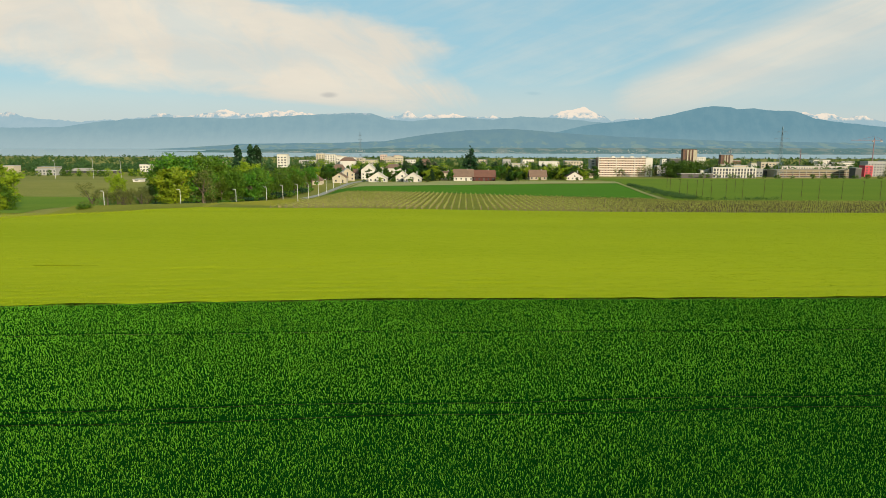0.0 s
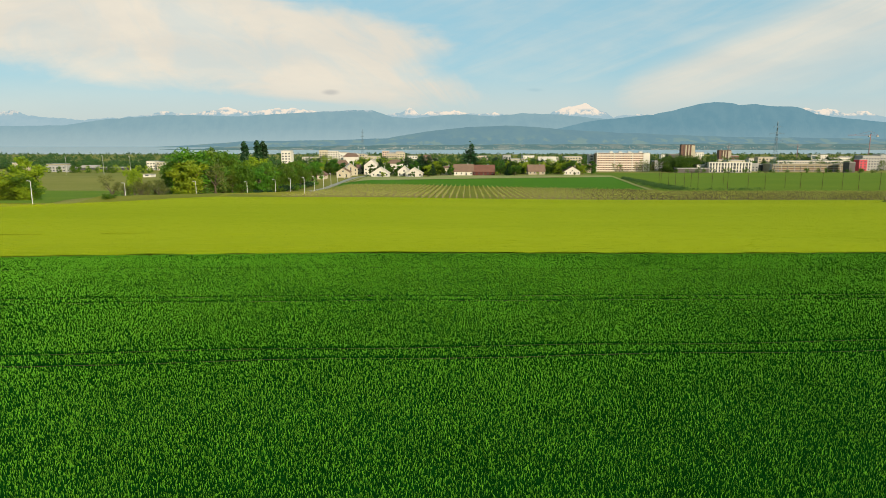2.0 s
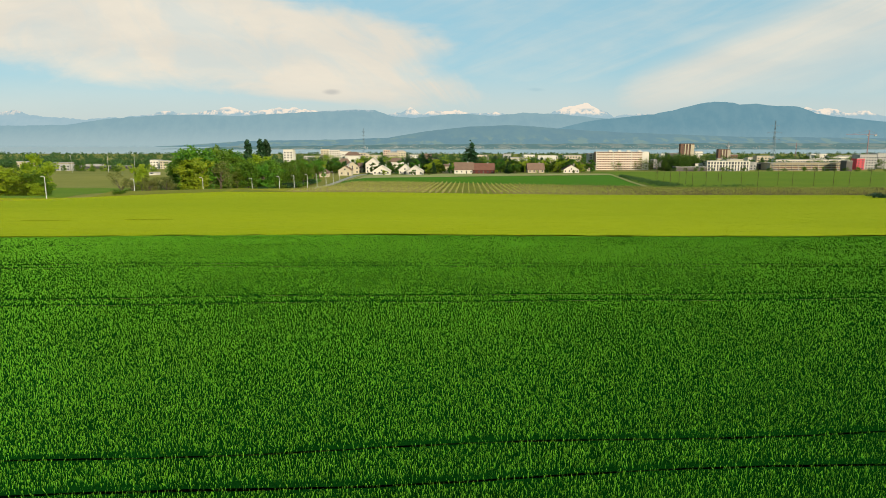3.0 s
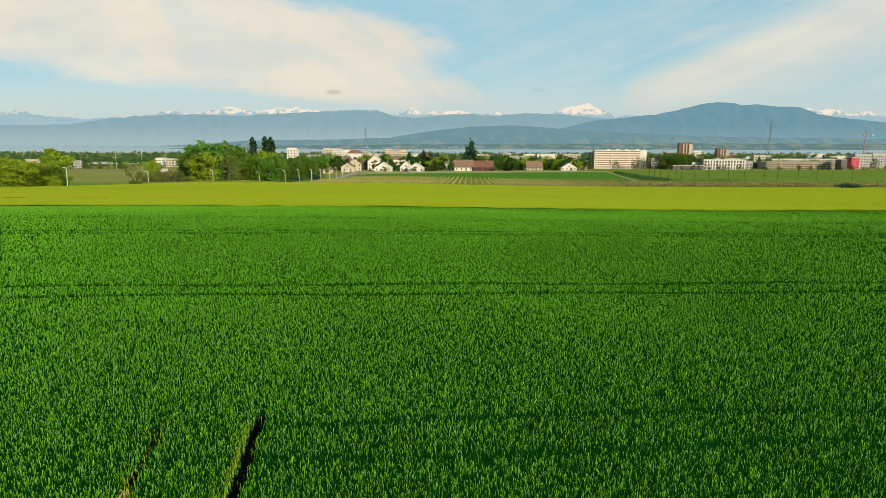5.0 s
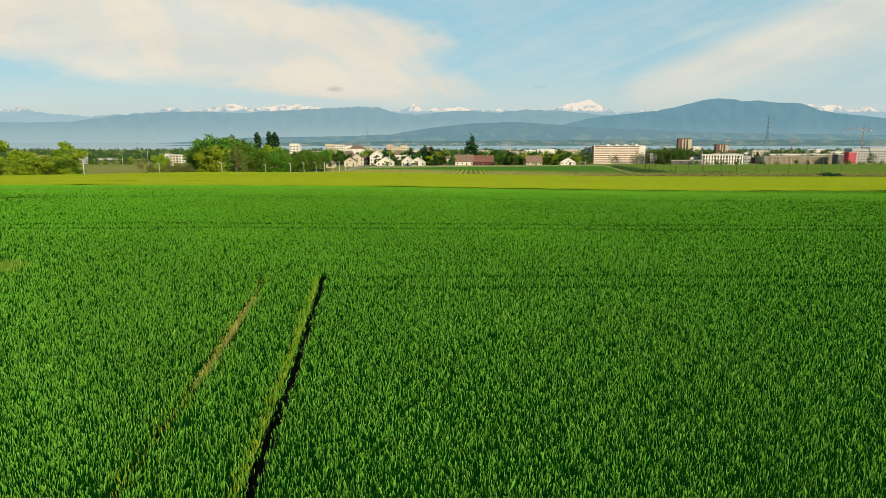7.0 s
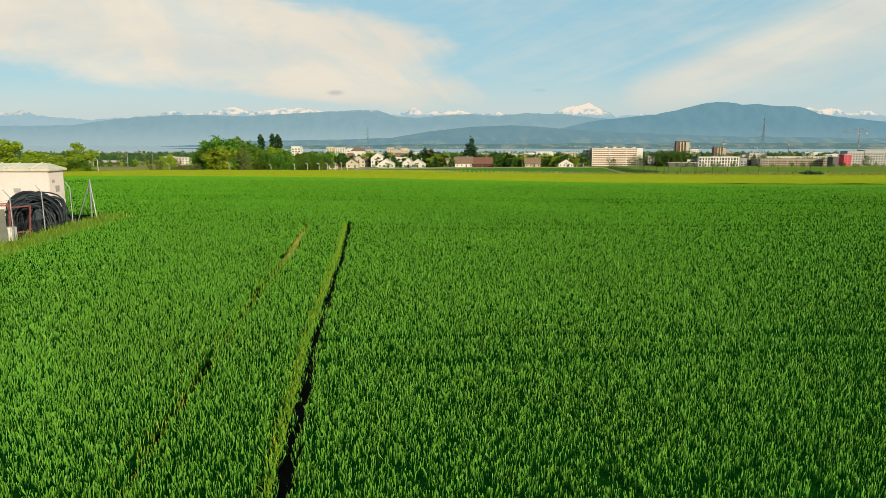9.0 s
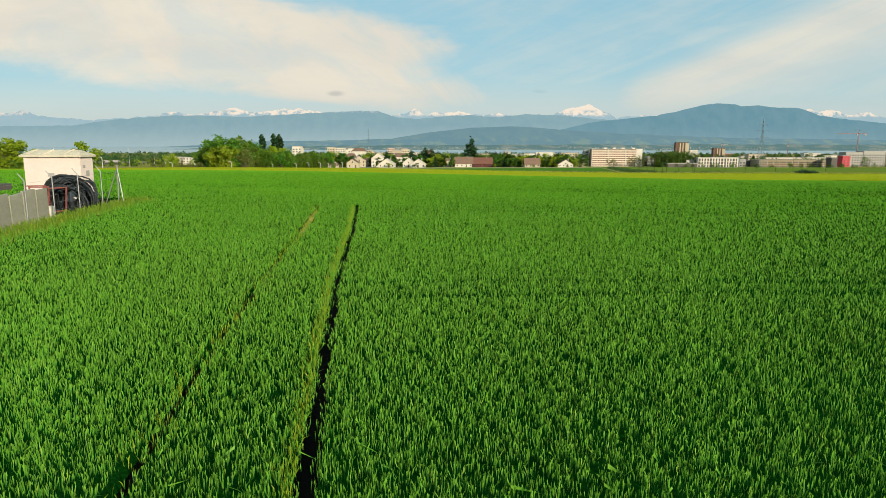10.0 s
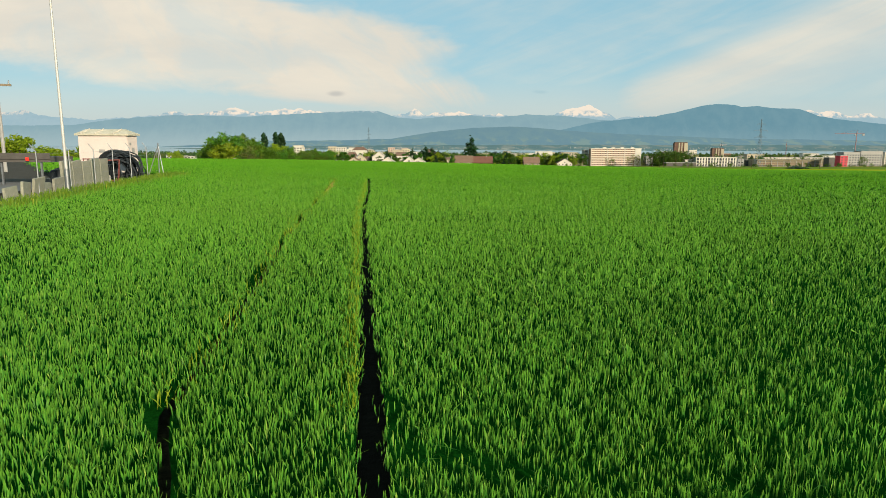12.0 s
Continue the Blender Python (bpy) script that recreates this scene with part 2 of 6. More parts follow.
def sheet(name, mat, xs, ys, lift, label, category="", kind="structure", keep=None):
    """A piece of ground draped over the land."""
    xs, ys = np.asarray(xs, float), np.asarray(ys, float)
    gx, gy = np.meshgrid(xs, ys)
    gz = land(gx, gy) + lift
    nx, ny = len(xs), len(ys)
    verts = np.stack([gx, gy, gz], -1).reshape(-1, 3)
    faces = [(j * nx + i, j * nx + i + 1, (j + 1) * nx + i + 1, (j + 1) * nx + i)
             for j in range(ny - 1) for i in range(nx - 1)
             if keep is None or keep((xs[i] + xs[i + 1]) / 2, (ys[j] + ys[j + 1]) / 2)]
    me = bpy.data.meshes.new(name)
    me.from_pydata(verts.tolist(), [], faces)
    me.polygons.foreach_set("use_smooth", [True] * len(me.polygons))
    me.materials.append(mat)
    ob = new(name, me)
    return tagged(ob, label, category or name.replace("_", " "), kind=kind)


def blades_mesh(name, mat, px, py, base, height, width, lean, seed, leaf=0.5, blunt=False):
    """Thousands of upright blades, widest near the top. leaf: how far down the widest place may lie."""
    rng = np.random.default_rng(seed)
    n = len(px)
    face = rng.normal(0.5, 0.8, n)
    wx, wy = np.cos(face) * width / 2, np.sin(face) * width / 2
    bend = rng.uniform(0, 2 * np.pi, n)
    far = np.abs(rng.normal(0, 1, n)) * lean * height
    bx, by = np.cos(bend) * far, np.sin(bend) * far
    v = np.empty((n, 4, 3))
    v[:, 0] = np.stack([px, py, base], -1)
    if blunt:
        # one slanting leaf tip each
        a, b = rng.uniform(0.6, 1.0, n), rng.uniform(0.6, 1.0, n)
        v = v[:, :3].copy()
        v[:, 1] = np.stack([px - wx + bx, py - wy + by, base + height * a], -1)
        v[:, 2] = np.stack([px + wx + bx, py + wy + by, base + height * b], -1)
        me = bpy.data.meshes.new(name)
        me.vertices.add(n * 3)
        me.vertices.foreach_set("co", v.reshape(-1).astype(np.float32))
        me.loops.add(n * 3)
        me.loops.foreach_set("vertex_index", np.arange(n * 3).astype(np.int32))
        me.polygons.add(n)
        me.polygons.foreach_set("loop_start", (np.arange(n) * 3).astype(np.int32))
        me.update(calc_edges=True)
        me.materials.append(mat)
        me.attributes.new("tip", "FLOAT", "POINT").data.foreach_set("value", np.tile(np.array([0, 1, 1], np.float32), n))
        return new(name, me)
    mh = base + height * (1 - leaf * rng.uniform(0.3, 0.7, n))
    v[:, 1] = np.stack([px - wx + bx * 0.5, py - wy + by * 0.5, mh], -1)
    v[:, 2] = np.stack([px + wx + bx * 0.5, py + wy + by * 0.5, mh], -1)
    v[:, 3] = np.stack([px + bx, py + by, base + height * (1 - 0.3 * np.minimum(far / height, 1))], -1)
    tri = np.array([0, 2, 1, 1, 2, 3])
    idx = (np.arange(n)[:, None] * 4 + tri[None]).reshape(-1)
    me = bpy.data.meshes.new(name)
    me.vertices.add(n * 4)
    me.vertices.foreach_set("co", v.reshape(-1).astype(np.float32))
    me.loops.add(n * 6)
    me.loops.foreach_set("vertex_index", idx.astype(np.int32))
    me.polygons.add(n * 2)
    me.polygons.foreach_set("loop_start", (np.arange(n * 2) * 3).astype(np.int32))
    me.update(calc_edges=True)
    me.materials.append(mat)
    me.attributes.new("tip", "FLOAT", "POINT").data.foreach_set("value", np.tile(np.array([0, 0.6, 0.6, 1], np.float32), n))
    return new(name, me)


# ---------------------------------------------------------------- ground, lake, mountains
def spaced(stops):
    """Grid lines: (from, to, step) stretches put end to end."""
    out = []
    for a, b, s in stops:
        out += list(np.arange(a, b, s))
    return out + [stops[-1][1]]


wide = spaced([(-4600, -600, 200), (-600, -240, 30), (-240, 240, 6), (240, 600, 20), (600, 4600, 200)])
deep = spaced([(-500, -40, 40), (-40, 460, 5), (460, 760, 20), (760, 2200, 80)])
sheet("ground", OLIVE, wide, deep, -0.06, "rough green land that falls towards the lake", "ground")


def edge_y(x):
    return 103.0 + np.where(np.asarray(x) < 0, 0.15, 0.11) * x


sheet("wheat_ground", SOIL, spaced([(-110, 110, 4)]), spaced([(-60, 112, 2)]), 0.0, "damp brown soil under the wheat", "soil",
      keep=lambda x, y: y < edge_y(x) + 2)

# ---------------------------------------------------------------- lake and far shore
def water():
    mat = bpy.data.materials.new("lake_water")
    mat.use_nodes = True
    k = Nodes(mat.node_tree)
    co = k.n("ShaderNodeTexCoord").outputs["Object"]
    fine = k.noise(co, 0.05, 5.0, 0.6)
    bmp = k.n("ShaderNodeBump", Strength=0.25, Distance=2.0, Height=fine)
    # the pale base colour paints in the bright sky mirrored by the waves
    bsdf = k.n("ShaderNodeBsdfPrincipled", Base_Color=(0.31, 0.375, 0.40, 1), Roughness=0.4, Normal=bmp)
    k.n("ShaderNodeOutputMaterial", Surface=bsdf)
    me = bpy.data.meshes.new("lake")
    me.from_pydata([(-4700, 2020, -30), (4700, 2020, -30), (4700, 4600, -30), (-4700, 4600, -30)], [], [(0, 1, 2, 3)])
    me.materials.append(mat)
    tagged(new("lake", me), "wide pale blue lake under evening light", "lake", kind="structure")


water()


def far_surface(name, low, high, snow=None, snow_from=0.0, glow=0.5, fields=None, haze=0.0):
    """Distance: its own colour with haze painted in, and a glow standing for lit air in front of it."""
    mat = bpy.data.materials.new(name)
    mat.use_nodes = True
    k = Nodes(mat.node_tree)
    co = k.n("ShaderNodeTexCoord").outputs["Object"]
    z = k.n("ShaderNodeSeparateXYZ", i0=co).outputs[2]
    big, fine = k.noise(co, 0.012, 6.0, 0.6), k.noise(co, 0.045, 6.0, 0.7)
    col = k.mix(k.step(big, 0.35, 0.65), (*low, 1), (*high, 1))
    if fields:
        f = k.m("MULTIPLY", k.step(k.noise(co, 0.012, 3.0), 0.52, 0.6), k.step(z, fields[3], fields[3] - 40))
        col = k.mix(k.m("MULTIPLY", f, 0.6), col, (*fields[:3], 1))
    if snow:
        s = k.step(k.m("ADD", z, k.m("MULTIPLY", k.m("SUBTRACT", fine, 0.5), 40.0)), snow_from, snow_from + 22.0)
        lie = k.m("MAXIMUM", k.step(k.noise(co, 0.016, 5.0, 0.65), 0.40, 0.56), k.step(z, 222.0, 250.0))
        col = k.mix(k.m("MULTIPLY", k.m("MULTIPLY", s, lie), 0.9), col, (*snow, 1))
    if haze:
        # haze painted into the colour, thickest low over the lake
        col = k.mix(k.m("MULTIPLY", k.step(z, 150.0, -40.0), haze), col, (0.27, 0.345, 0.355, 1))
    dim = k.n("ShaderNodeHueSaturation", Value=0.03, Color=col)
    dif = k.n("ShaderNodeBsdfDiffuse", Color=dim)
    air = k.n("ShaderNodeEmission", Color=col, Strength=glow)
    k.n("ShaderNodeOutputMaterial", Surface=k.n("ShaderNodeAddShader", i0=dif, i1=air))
    return mat


def ridge(name, mat, crest, y, base, depth, label, rough=6.0, seed=0.0):
    """A range of hills: crest is (x, height) along it, spurs run down its near side."""
    cx, cz = [c[0] for c in crest], [c[1] for c in crest]
    xs = np.arange(cx[0], cx[-1] + 1, 8.0)
    rows = 10
    verts, faces = [], []
    for j in range(rows + 1):
        f = j / rows
        for x in xs:
            top = float(np.interp(x, cx, cz))
            top += rough * (noise.fractal((x * 0.015, seed, 0.5), 0.75, 2.2, 7))
            spur = noise.fractal((x * 0.006, f * 1.6, seed + 9), 0.9, 2.0, 5)
            zz = base + (top - base) * (f ** 1.25) * (1 + 0.06 * spur * math.sin(math.pi * f))
            yy = y - depth * (1 - f) + 60 * spur * math.sin(math.pi * f)
            verts.append((x, yy, zz))
    n = len(xs)
    for j in range(rows):
        for i in range(n - 1):
            faces.append((j * n + i, j * n + i + 1, (j + 1) * n + i + 1, (j + 1) * n + i))
    me = bpy.data.meshes.new(name)
    me.from_pydata(verts, [], faces)
    me.polygons.foreach_set("use_smooth", [True] * len(me.polygons))
    me.materials.append(mat)
    return tagged(new(name, me), label, "mountain", kind="structure")


# haze and evening light on the snow are put into these glowing colours
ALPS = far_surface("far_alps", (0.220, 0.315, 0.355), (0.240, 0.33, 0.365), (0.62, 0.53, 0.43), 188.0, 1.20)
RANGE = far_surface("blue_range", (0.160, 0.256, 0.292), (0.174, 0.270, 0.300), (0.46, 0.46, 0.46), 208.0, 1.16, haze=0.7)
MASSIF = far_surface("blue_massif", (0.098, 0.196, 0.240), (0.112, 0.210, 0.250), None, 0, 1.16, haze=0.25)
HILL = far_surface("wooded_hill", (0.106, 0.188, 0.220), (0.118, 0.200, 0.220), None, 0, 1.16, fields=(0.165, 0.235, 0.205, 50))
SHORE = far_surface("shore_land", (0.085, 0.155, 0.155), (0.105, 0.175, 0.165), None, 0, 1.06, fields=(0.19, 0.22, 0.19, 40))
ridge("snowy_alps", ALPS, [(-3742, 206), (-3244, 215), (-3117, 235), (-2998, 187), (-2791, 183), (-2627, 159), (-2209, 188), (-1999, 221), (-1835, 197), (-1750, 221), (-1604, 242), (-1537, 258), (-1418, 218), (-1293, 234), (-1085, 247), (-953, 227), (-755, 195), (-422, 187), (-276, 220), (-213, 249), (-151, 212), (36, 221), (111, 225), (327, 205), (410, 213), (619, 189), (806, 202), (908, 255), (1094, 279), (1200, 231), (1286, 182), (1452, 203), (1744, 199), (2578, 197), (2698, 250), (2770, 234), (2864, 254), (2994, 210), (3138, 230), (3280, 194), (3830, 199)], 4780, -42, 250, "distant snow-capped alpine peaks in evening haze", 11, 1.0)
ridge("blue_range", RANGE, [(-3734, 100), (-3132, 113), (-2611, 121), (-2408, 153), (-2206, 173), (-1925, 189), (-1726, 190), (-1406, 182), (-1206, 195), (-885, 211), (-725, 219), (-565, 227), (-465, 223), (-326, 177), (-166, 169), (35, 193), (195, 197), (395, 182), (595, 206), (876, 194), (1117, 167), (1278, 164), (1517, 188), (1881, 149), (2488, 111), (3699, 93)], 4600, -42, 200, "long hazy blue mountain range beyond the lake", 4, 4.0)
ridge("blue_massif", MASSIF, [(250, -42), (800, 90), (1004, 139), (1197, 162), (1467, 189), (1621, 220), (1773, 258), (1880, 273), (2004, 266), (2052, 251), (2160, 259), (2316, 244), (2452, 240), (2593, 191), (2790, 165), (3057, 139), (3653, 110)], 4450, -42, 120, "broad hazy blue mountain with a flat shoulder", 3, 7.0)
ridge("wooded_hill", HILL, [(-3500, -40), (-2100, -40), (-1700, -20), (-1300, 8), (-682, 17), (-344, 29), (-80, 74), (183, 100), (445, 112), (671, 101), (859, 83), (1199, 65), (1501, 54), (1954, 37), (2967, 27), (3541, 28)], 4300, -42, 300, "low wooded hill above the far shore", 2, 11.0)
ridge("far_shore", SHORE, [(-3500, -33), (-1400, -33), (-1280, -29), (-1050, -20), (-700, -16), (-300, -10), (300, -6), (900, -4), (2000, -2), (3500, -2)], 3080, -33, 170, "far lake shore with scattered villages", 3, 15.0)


def far_villages():
    """Pale specks of houses along the far shore, too many and too far to tell apart."""
    rng = random.Random(33)
    bm = bmesh.new()
    for i in range(900):
        x = rng.gauss(500, 700) if i % 3 else rng.uniform(-1200, 2300)
        if x < -1150:
            continue
        f = rng.uniform(0.05, 0.75)
        y = 3080 - 170 * (1 - f) - 3
        z = -33 + (np.interp(x, [-1280, -300, 900], [-29, -10, -4]) + 33) * f ** 1.25
        w, h = rng.uniform(1.5, 4), rng.uniform(0.7, 1.8)
        box(bm, x, x + w, y - 4, y, z - 2, z + h)
    me = bpy.data.meshes.new("shore_villages")
    bm.to_mesh(me), bm.free()
    me.materials.append(SPECK)
    tagged(new("shore_villages", me), "pale houses scattered along the far shore", "houses", kind="stuff")
# ---------------------------------------------------------------- the crops
TRACK_R = [(0.68, -1.0), (0.63, 0.5), (0.33, 3.0), (-0.14, 6.7), (-0.85, 12.2), (-1.67, 18.5), (-2.6, 28.0), (-3.4, 35.0), (-3.75, 37.6)]
TRACK_L = [(-0.45, -1.0), (-0.65, 0.8), (-0.98, 1.8), (-1.5, 2.9), (-2.13, 7.9), (-2.65, 11.2), (-3.7, 19.4), (-4.5, 27.5), (-5.3, 34.0), (-5.9, 37.2)]
TRACK_S = [(1.9, 1.9), (1.0, 2.15), (0.6, 2.5), (0.42, 3.4)]
CROSS = [17.2, 18.6, 35.6, 37.3, 49.6, 51.4, 67.3, 68.8, 78.4, 79.8, 92.3]


def line_x(track, y):
    return np.interp(y, [p[1] for p in track], [p[0] for p in track])


def edge_x(y):
    """Where the wheat ends beside the yard."""
    return np.interp(y, [-10, 14, 38.6, 39.4, 60, 110], [-10.1, -12.8, -15.7, -25, -40, -75])


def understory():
    """Shade among the wheat's lower leaves as a dark sheet, open along the wheel tracks."""
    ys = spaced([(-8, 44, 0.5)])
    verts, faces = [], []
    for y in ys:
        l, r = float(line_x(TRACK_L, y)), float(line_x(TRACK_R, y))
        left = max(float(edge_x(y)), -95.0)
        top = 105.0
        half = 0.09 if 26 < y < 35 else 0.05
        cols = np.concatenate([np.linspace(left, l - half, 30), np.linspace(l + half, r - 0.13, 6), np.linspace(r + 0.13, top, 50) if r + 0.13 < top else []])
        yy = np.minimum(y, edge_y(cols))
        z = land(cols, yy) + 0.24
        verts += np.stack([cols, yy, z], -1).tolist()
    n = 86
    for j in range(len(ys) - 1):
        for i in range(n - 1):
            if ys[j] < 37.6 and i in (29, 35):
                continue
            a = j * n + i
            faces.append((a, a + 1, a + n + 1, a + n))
    me = bpy.data.meshes.new("understory_shade")
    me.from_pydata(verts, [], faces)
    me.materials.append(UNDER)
    tagged(new("understory_shade", me), "lower leaves of the wheat, darkened to paint in shade", "wheat", kind="stuff")


understory()


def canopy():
    """The closed lower canopy of the wheat farther out, coloured as shade, open along the tramlines that cross it."""
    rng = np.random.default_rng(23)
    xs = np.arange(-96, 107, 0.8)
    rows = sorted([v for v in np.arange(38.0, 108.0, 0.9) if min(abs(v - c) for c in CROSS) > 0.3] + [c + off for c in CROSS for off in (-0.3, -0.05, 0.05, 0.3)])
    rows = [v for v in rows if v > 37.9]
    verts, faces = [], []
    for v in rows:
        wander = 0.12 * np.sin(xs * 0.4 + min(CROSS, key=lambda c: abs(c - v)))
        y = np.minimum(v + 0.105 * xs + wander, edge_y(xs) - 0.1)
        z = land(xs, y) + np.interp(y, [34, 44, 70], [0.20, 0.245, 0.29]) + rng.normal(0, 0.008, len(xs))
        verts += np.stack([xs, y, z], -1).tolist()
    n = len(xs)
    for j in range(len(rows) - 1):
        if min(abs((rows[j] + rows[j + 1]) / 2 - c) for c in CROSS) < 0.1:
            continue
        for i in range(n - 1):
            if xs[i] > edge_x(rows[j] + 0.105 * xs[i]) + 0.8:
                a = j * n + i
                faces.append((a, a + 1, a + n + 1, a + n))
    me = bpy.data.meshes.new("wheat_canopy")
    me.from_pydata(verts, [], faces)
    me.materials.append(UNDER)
    tagged(new("wheat_canopy", me), "closed lower canopy of the wheat with tramlines, shade painted in", "wheat", kind="stuff")


canopy()


def wheat():
    rng = np.random.default_rng(3)
    cell = 1.0
    gx, gy = np.meshgrid(np.arange(-150, 150, cell) + cell / 2, np.arange(-4, 112, cell) + cell / 2)
    gx, gy = gx.ravel(), gy.ravel()
    near = np.interp(gy, [-4, 2, 8, 15, 34, 55, 75, 106], [4.6, 4.6, 6.5, 9.5, 13, 17, 21, 48])
    d = np.maximum(near, 1.45 * np.abs(gx))
    ok = (np.abs(gx) < 8 + 0.78 * (gy + 4)) & (gy < edge_y(gx) + 1) & (gx > edge_x(gy) - 1)
    gx, gy, d = gx[ok], gy[ok], d[ok]
    count = rng.poisson(np.minimum(1700, np.interp(gy, [5, 14, 40, 60], [1.3, 1.9, 1.75, 1.6]) * WHEAT_DENSITY * (6.0 / d) ** 1.32))
    px = np.repeat(gx, count) + rng.uniform(-0.5, 0.5, count.sum())
    py = np.repeat(gy, count) + rng.uniform(-0.5, 0.5, count.sum())
    d = np.repeat(d, count)
    keep = (py < edge_y(px) + 0.35 + rng.normal(0, 0.22, len(px))) & (px > edge_x(py) + rng.normal(0, 0.25, len(px)))
    # wheel tracks
    r = np.abs(px - line_x(TRACK_R, py) - 0.015 * np.sin(py * 1.7))
    keep &= ~((r < np.interp(py, [0, 6, 18, 38], [0.115, 0.085, 0.07, 0.075]) + 0.015 * np.sin(py * 2.1) + 0.015 * np.sin(py * 7.3) + rng.normal(0, 0.028, len(px))) & (py < 37.8))
    l = np.abs(px - line_x(TRACK_L, py) - 0.06 * np.sin(py * 1.3))
    gap = np.sin(py * 0.9) + np.sin(py * 2.3 + 1) + 0.4 * np.sin(py * 5.1)
    keep &= ~((l < 0.04 + 0.055 * np.clip(gap, 0, 1.5) + np.where((py > 27) & (py < 34), 0.075, 0) + rng.normal(0, 0.02, len(px))) & (py < 37.5))
    s = np.abs(px - line_x(TRACK_S, py))
    keep &= ~((s < np.where(py < 2.4, 0.45, 0.12)) & (py > 1.9) & (py < 3.4) & (rng.uniform(0, 1, len(px)) < 0.75))
    for c in CROSS:
        q = np.abs(py - 0.105 * px - c - 0.12 * np.sin(px * 0.4 + c))
        hit = (q < (0.24 if c > 40 else 0.19)) & (rng.uniform(0, 1, len(px)) < (0.74 if c > 40 else 0.68 if c > 30 else 0.58))
        if c < 40:
            hit &= px > line_x(TRACK_R, np.full_like(px, c))
        keep &= ~hit
    # small bare spots
    spots = np.stack([rng.uniform(-14, 16, 70), rng.uniform(2, 40, 70)], -1)
    for sx, sy in spots:
        keep &= (px - sx) ** 2 + ((py - sy) * 0.8) ** 2 > 0.0065 + 0.0004 * sy
    px, py, d = px[keep], py[keep], d[keep]
    gaps = np.sin(px * 17.3 + 2.5 * np.sin(py * 5.1)) * np.sin(py * 14.7 + 2.5 * np.sin(px * 4.9))
    keep = (gaps > -0.35) | (rng.uniform(0, 1, len(px)) < np.where(py < 14, 0.12, 0.35)) | (py > 45)
    px, py, d = px[keep], py[keep], d[keep]
    n = len(px)
    patch = np.sin(px * 0.31 + 1.3 * np.sin(py * 0.17)) * np.sin(py * 0.27 + np.sin(px * 0.2))
    clump = np.sin(px * 17.3 + 2.5 * np.sin(py * 5.1)) * np.sin(py * 14.7 + 2.5 * np.sin(px * 4.9))
    thin = np.where(py < 45, 1.0, 0.3)
    h = rng.uniform(0.08, 0.225, n) + 0.015 * patch + 0.05 * clump * thin
    w = np.maximum(0.0120, np.interp(py, [5, 14], [0.00105, 0.00088]) * d) * rng.uniform(0.7, 1.35, n)
    low = np.interp(py, [6, 16], [0.68, 0.95])
    h, lift = h * low, 0.225 + 0.045 * (1 - low) / 0.26
    # a few leaves hang over
    flop = np.where((rng.uniform(0, 1, n) < 0.03) & (py < 10), 1.0, 0.2)
    near = py + rng.uniform(-4.5, 4.5, n) < 9.5
    mid = ~near & (py + rng.uniform(-16, 16, n) < 34)
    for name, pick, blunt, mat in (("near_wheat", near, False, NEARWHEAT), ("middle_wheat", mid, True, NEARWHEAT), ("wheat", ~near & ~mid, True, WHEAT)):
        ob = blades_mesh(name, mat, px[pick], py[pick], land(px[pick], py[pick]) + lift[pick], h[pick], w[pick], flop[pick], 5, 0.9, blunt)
        tagged(ob, "dense green wheat with wheel tracks through it", "wheat", kind="stuff")
    return n


WHEAT_DENSITY = 660
wheat()


def barley():
    """The canopy of the barley as a rough sheet, with tufts of ears near its edge."""
    xs = spaced([(-112, 190, 2.0)])
    n = 240
    verts, faces = [], []
    rng = np.random.default_rng(6)
    for x in xs:
        a, b = float(edge_y(x)) + 0.1, 221.0 if x > -76 else min(221.0, 186.0 + (x + 89) / 0.29)
        f = np.clip(np.arange(n + 2) / n, 0, 1) ** 1.3
        y = a + (b - a) * f
        z = land(x, y) + 0.42 + 0.010 * np.sin((y - 0.105 * x) * 2 * np.pi / 1.9) * np.clip((190 - y) / 60, 0, 1) + rng.normal(0, 0.020, n + 2) * np.clip((175 - y) / 45, 0.5, 1.6)
        z[-1] -= 0.4
        verts += np.stack([np.full(n + 2, x), y, z], -1).tolist()
    m = n + 2
    for i in range(len(xs) - 1):
        for j in range(m - 1):
            faces.append((i * m + j, (i + 1) * m + j, (i + 1) * m + j + 1, i * m + j + 1))
    me = bpy.data.meshes.new("barley")
    me.from_pydata(verts, [], faces)
    me.polygons.foreach_set("use_smooth", [True] * len(me.polygons))
    me.materials.append(BARLEY)
    tagged(new("barley", me), "yellow-green ripening barley field", "barley", kind="stuff")
    k = 300000
    f = rng.uniform(0, 1, k) ** 1.35
    px = rng.uniform(-1, 1, k) * (72 + 78 * f) + 4
    py = edge_y(px) + 0.3 + f * (219.5 - edge_y(px))
    # seed rows, and the gaps between them
    row = np.sin((py - 0.105 * px) * 2 * np.pi / 1.6)
    keep = row > rng.uniform(-2.2, 0.9, k)
    px, py = px[keep], py[keep]
    far = py - 35
    ob = blades_mesh("barley_ears", BARLEYTUFT, px, py, land(px, py) + 0.35, rng.uniform(0.07, 0.145, len(px)), 0.0009 * far * rng.uniform(0.7, 1.4, len(px)), 0.3, 9, 0.8, True)
    tagged(ob, "upright yellow-green ears of the barley", "barley", kind="stuff")


barley()


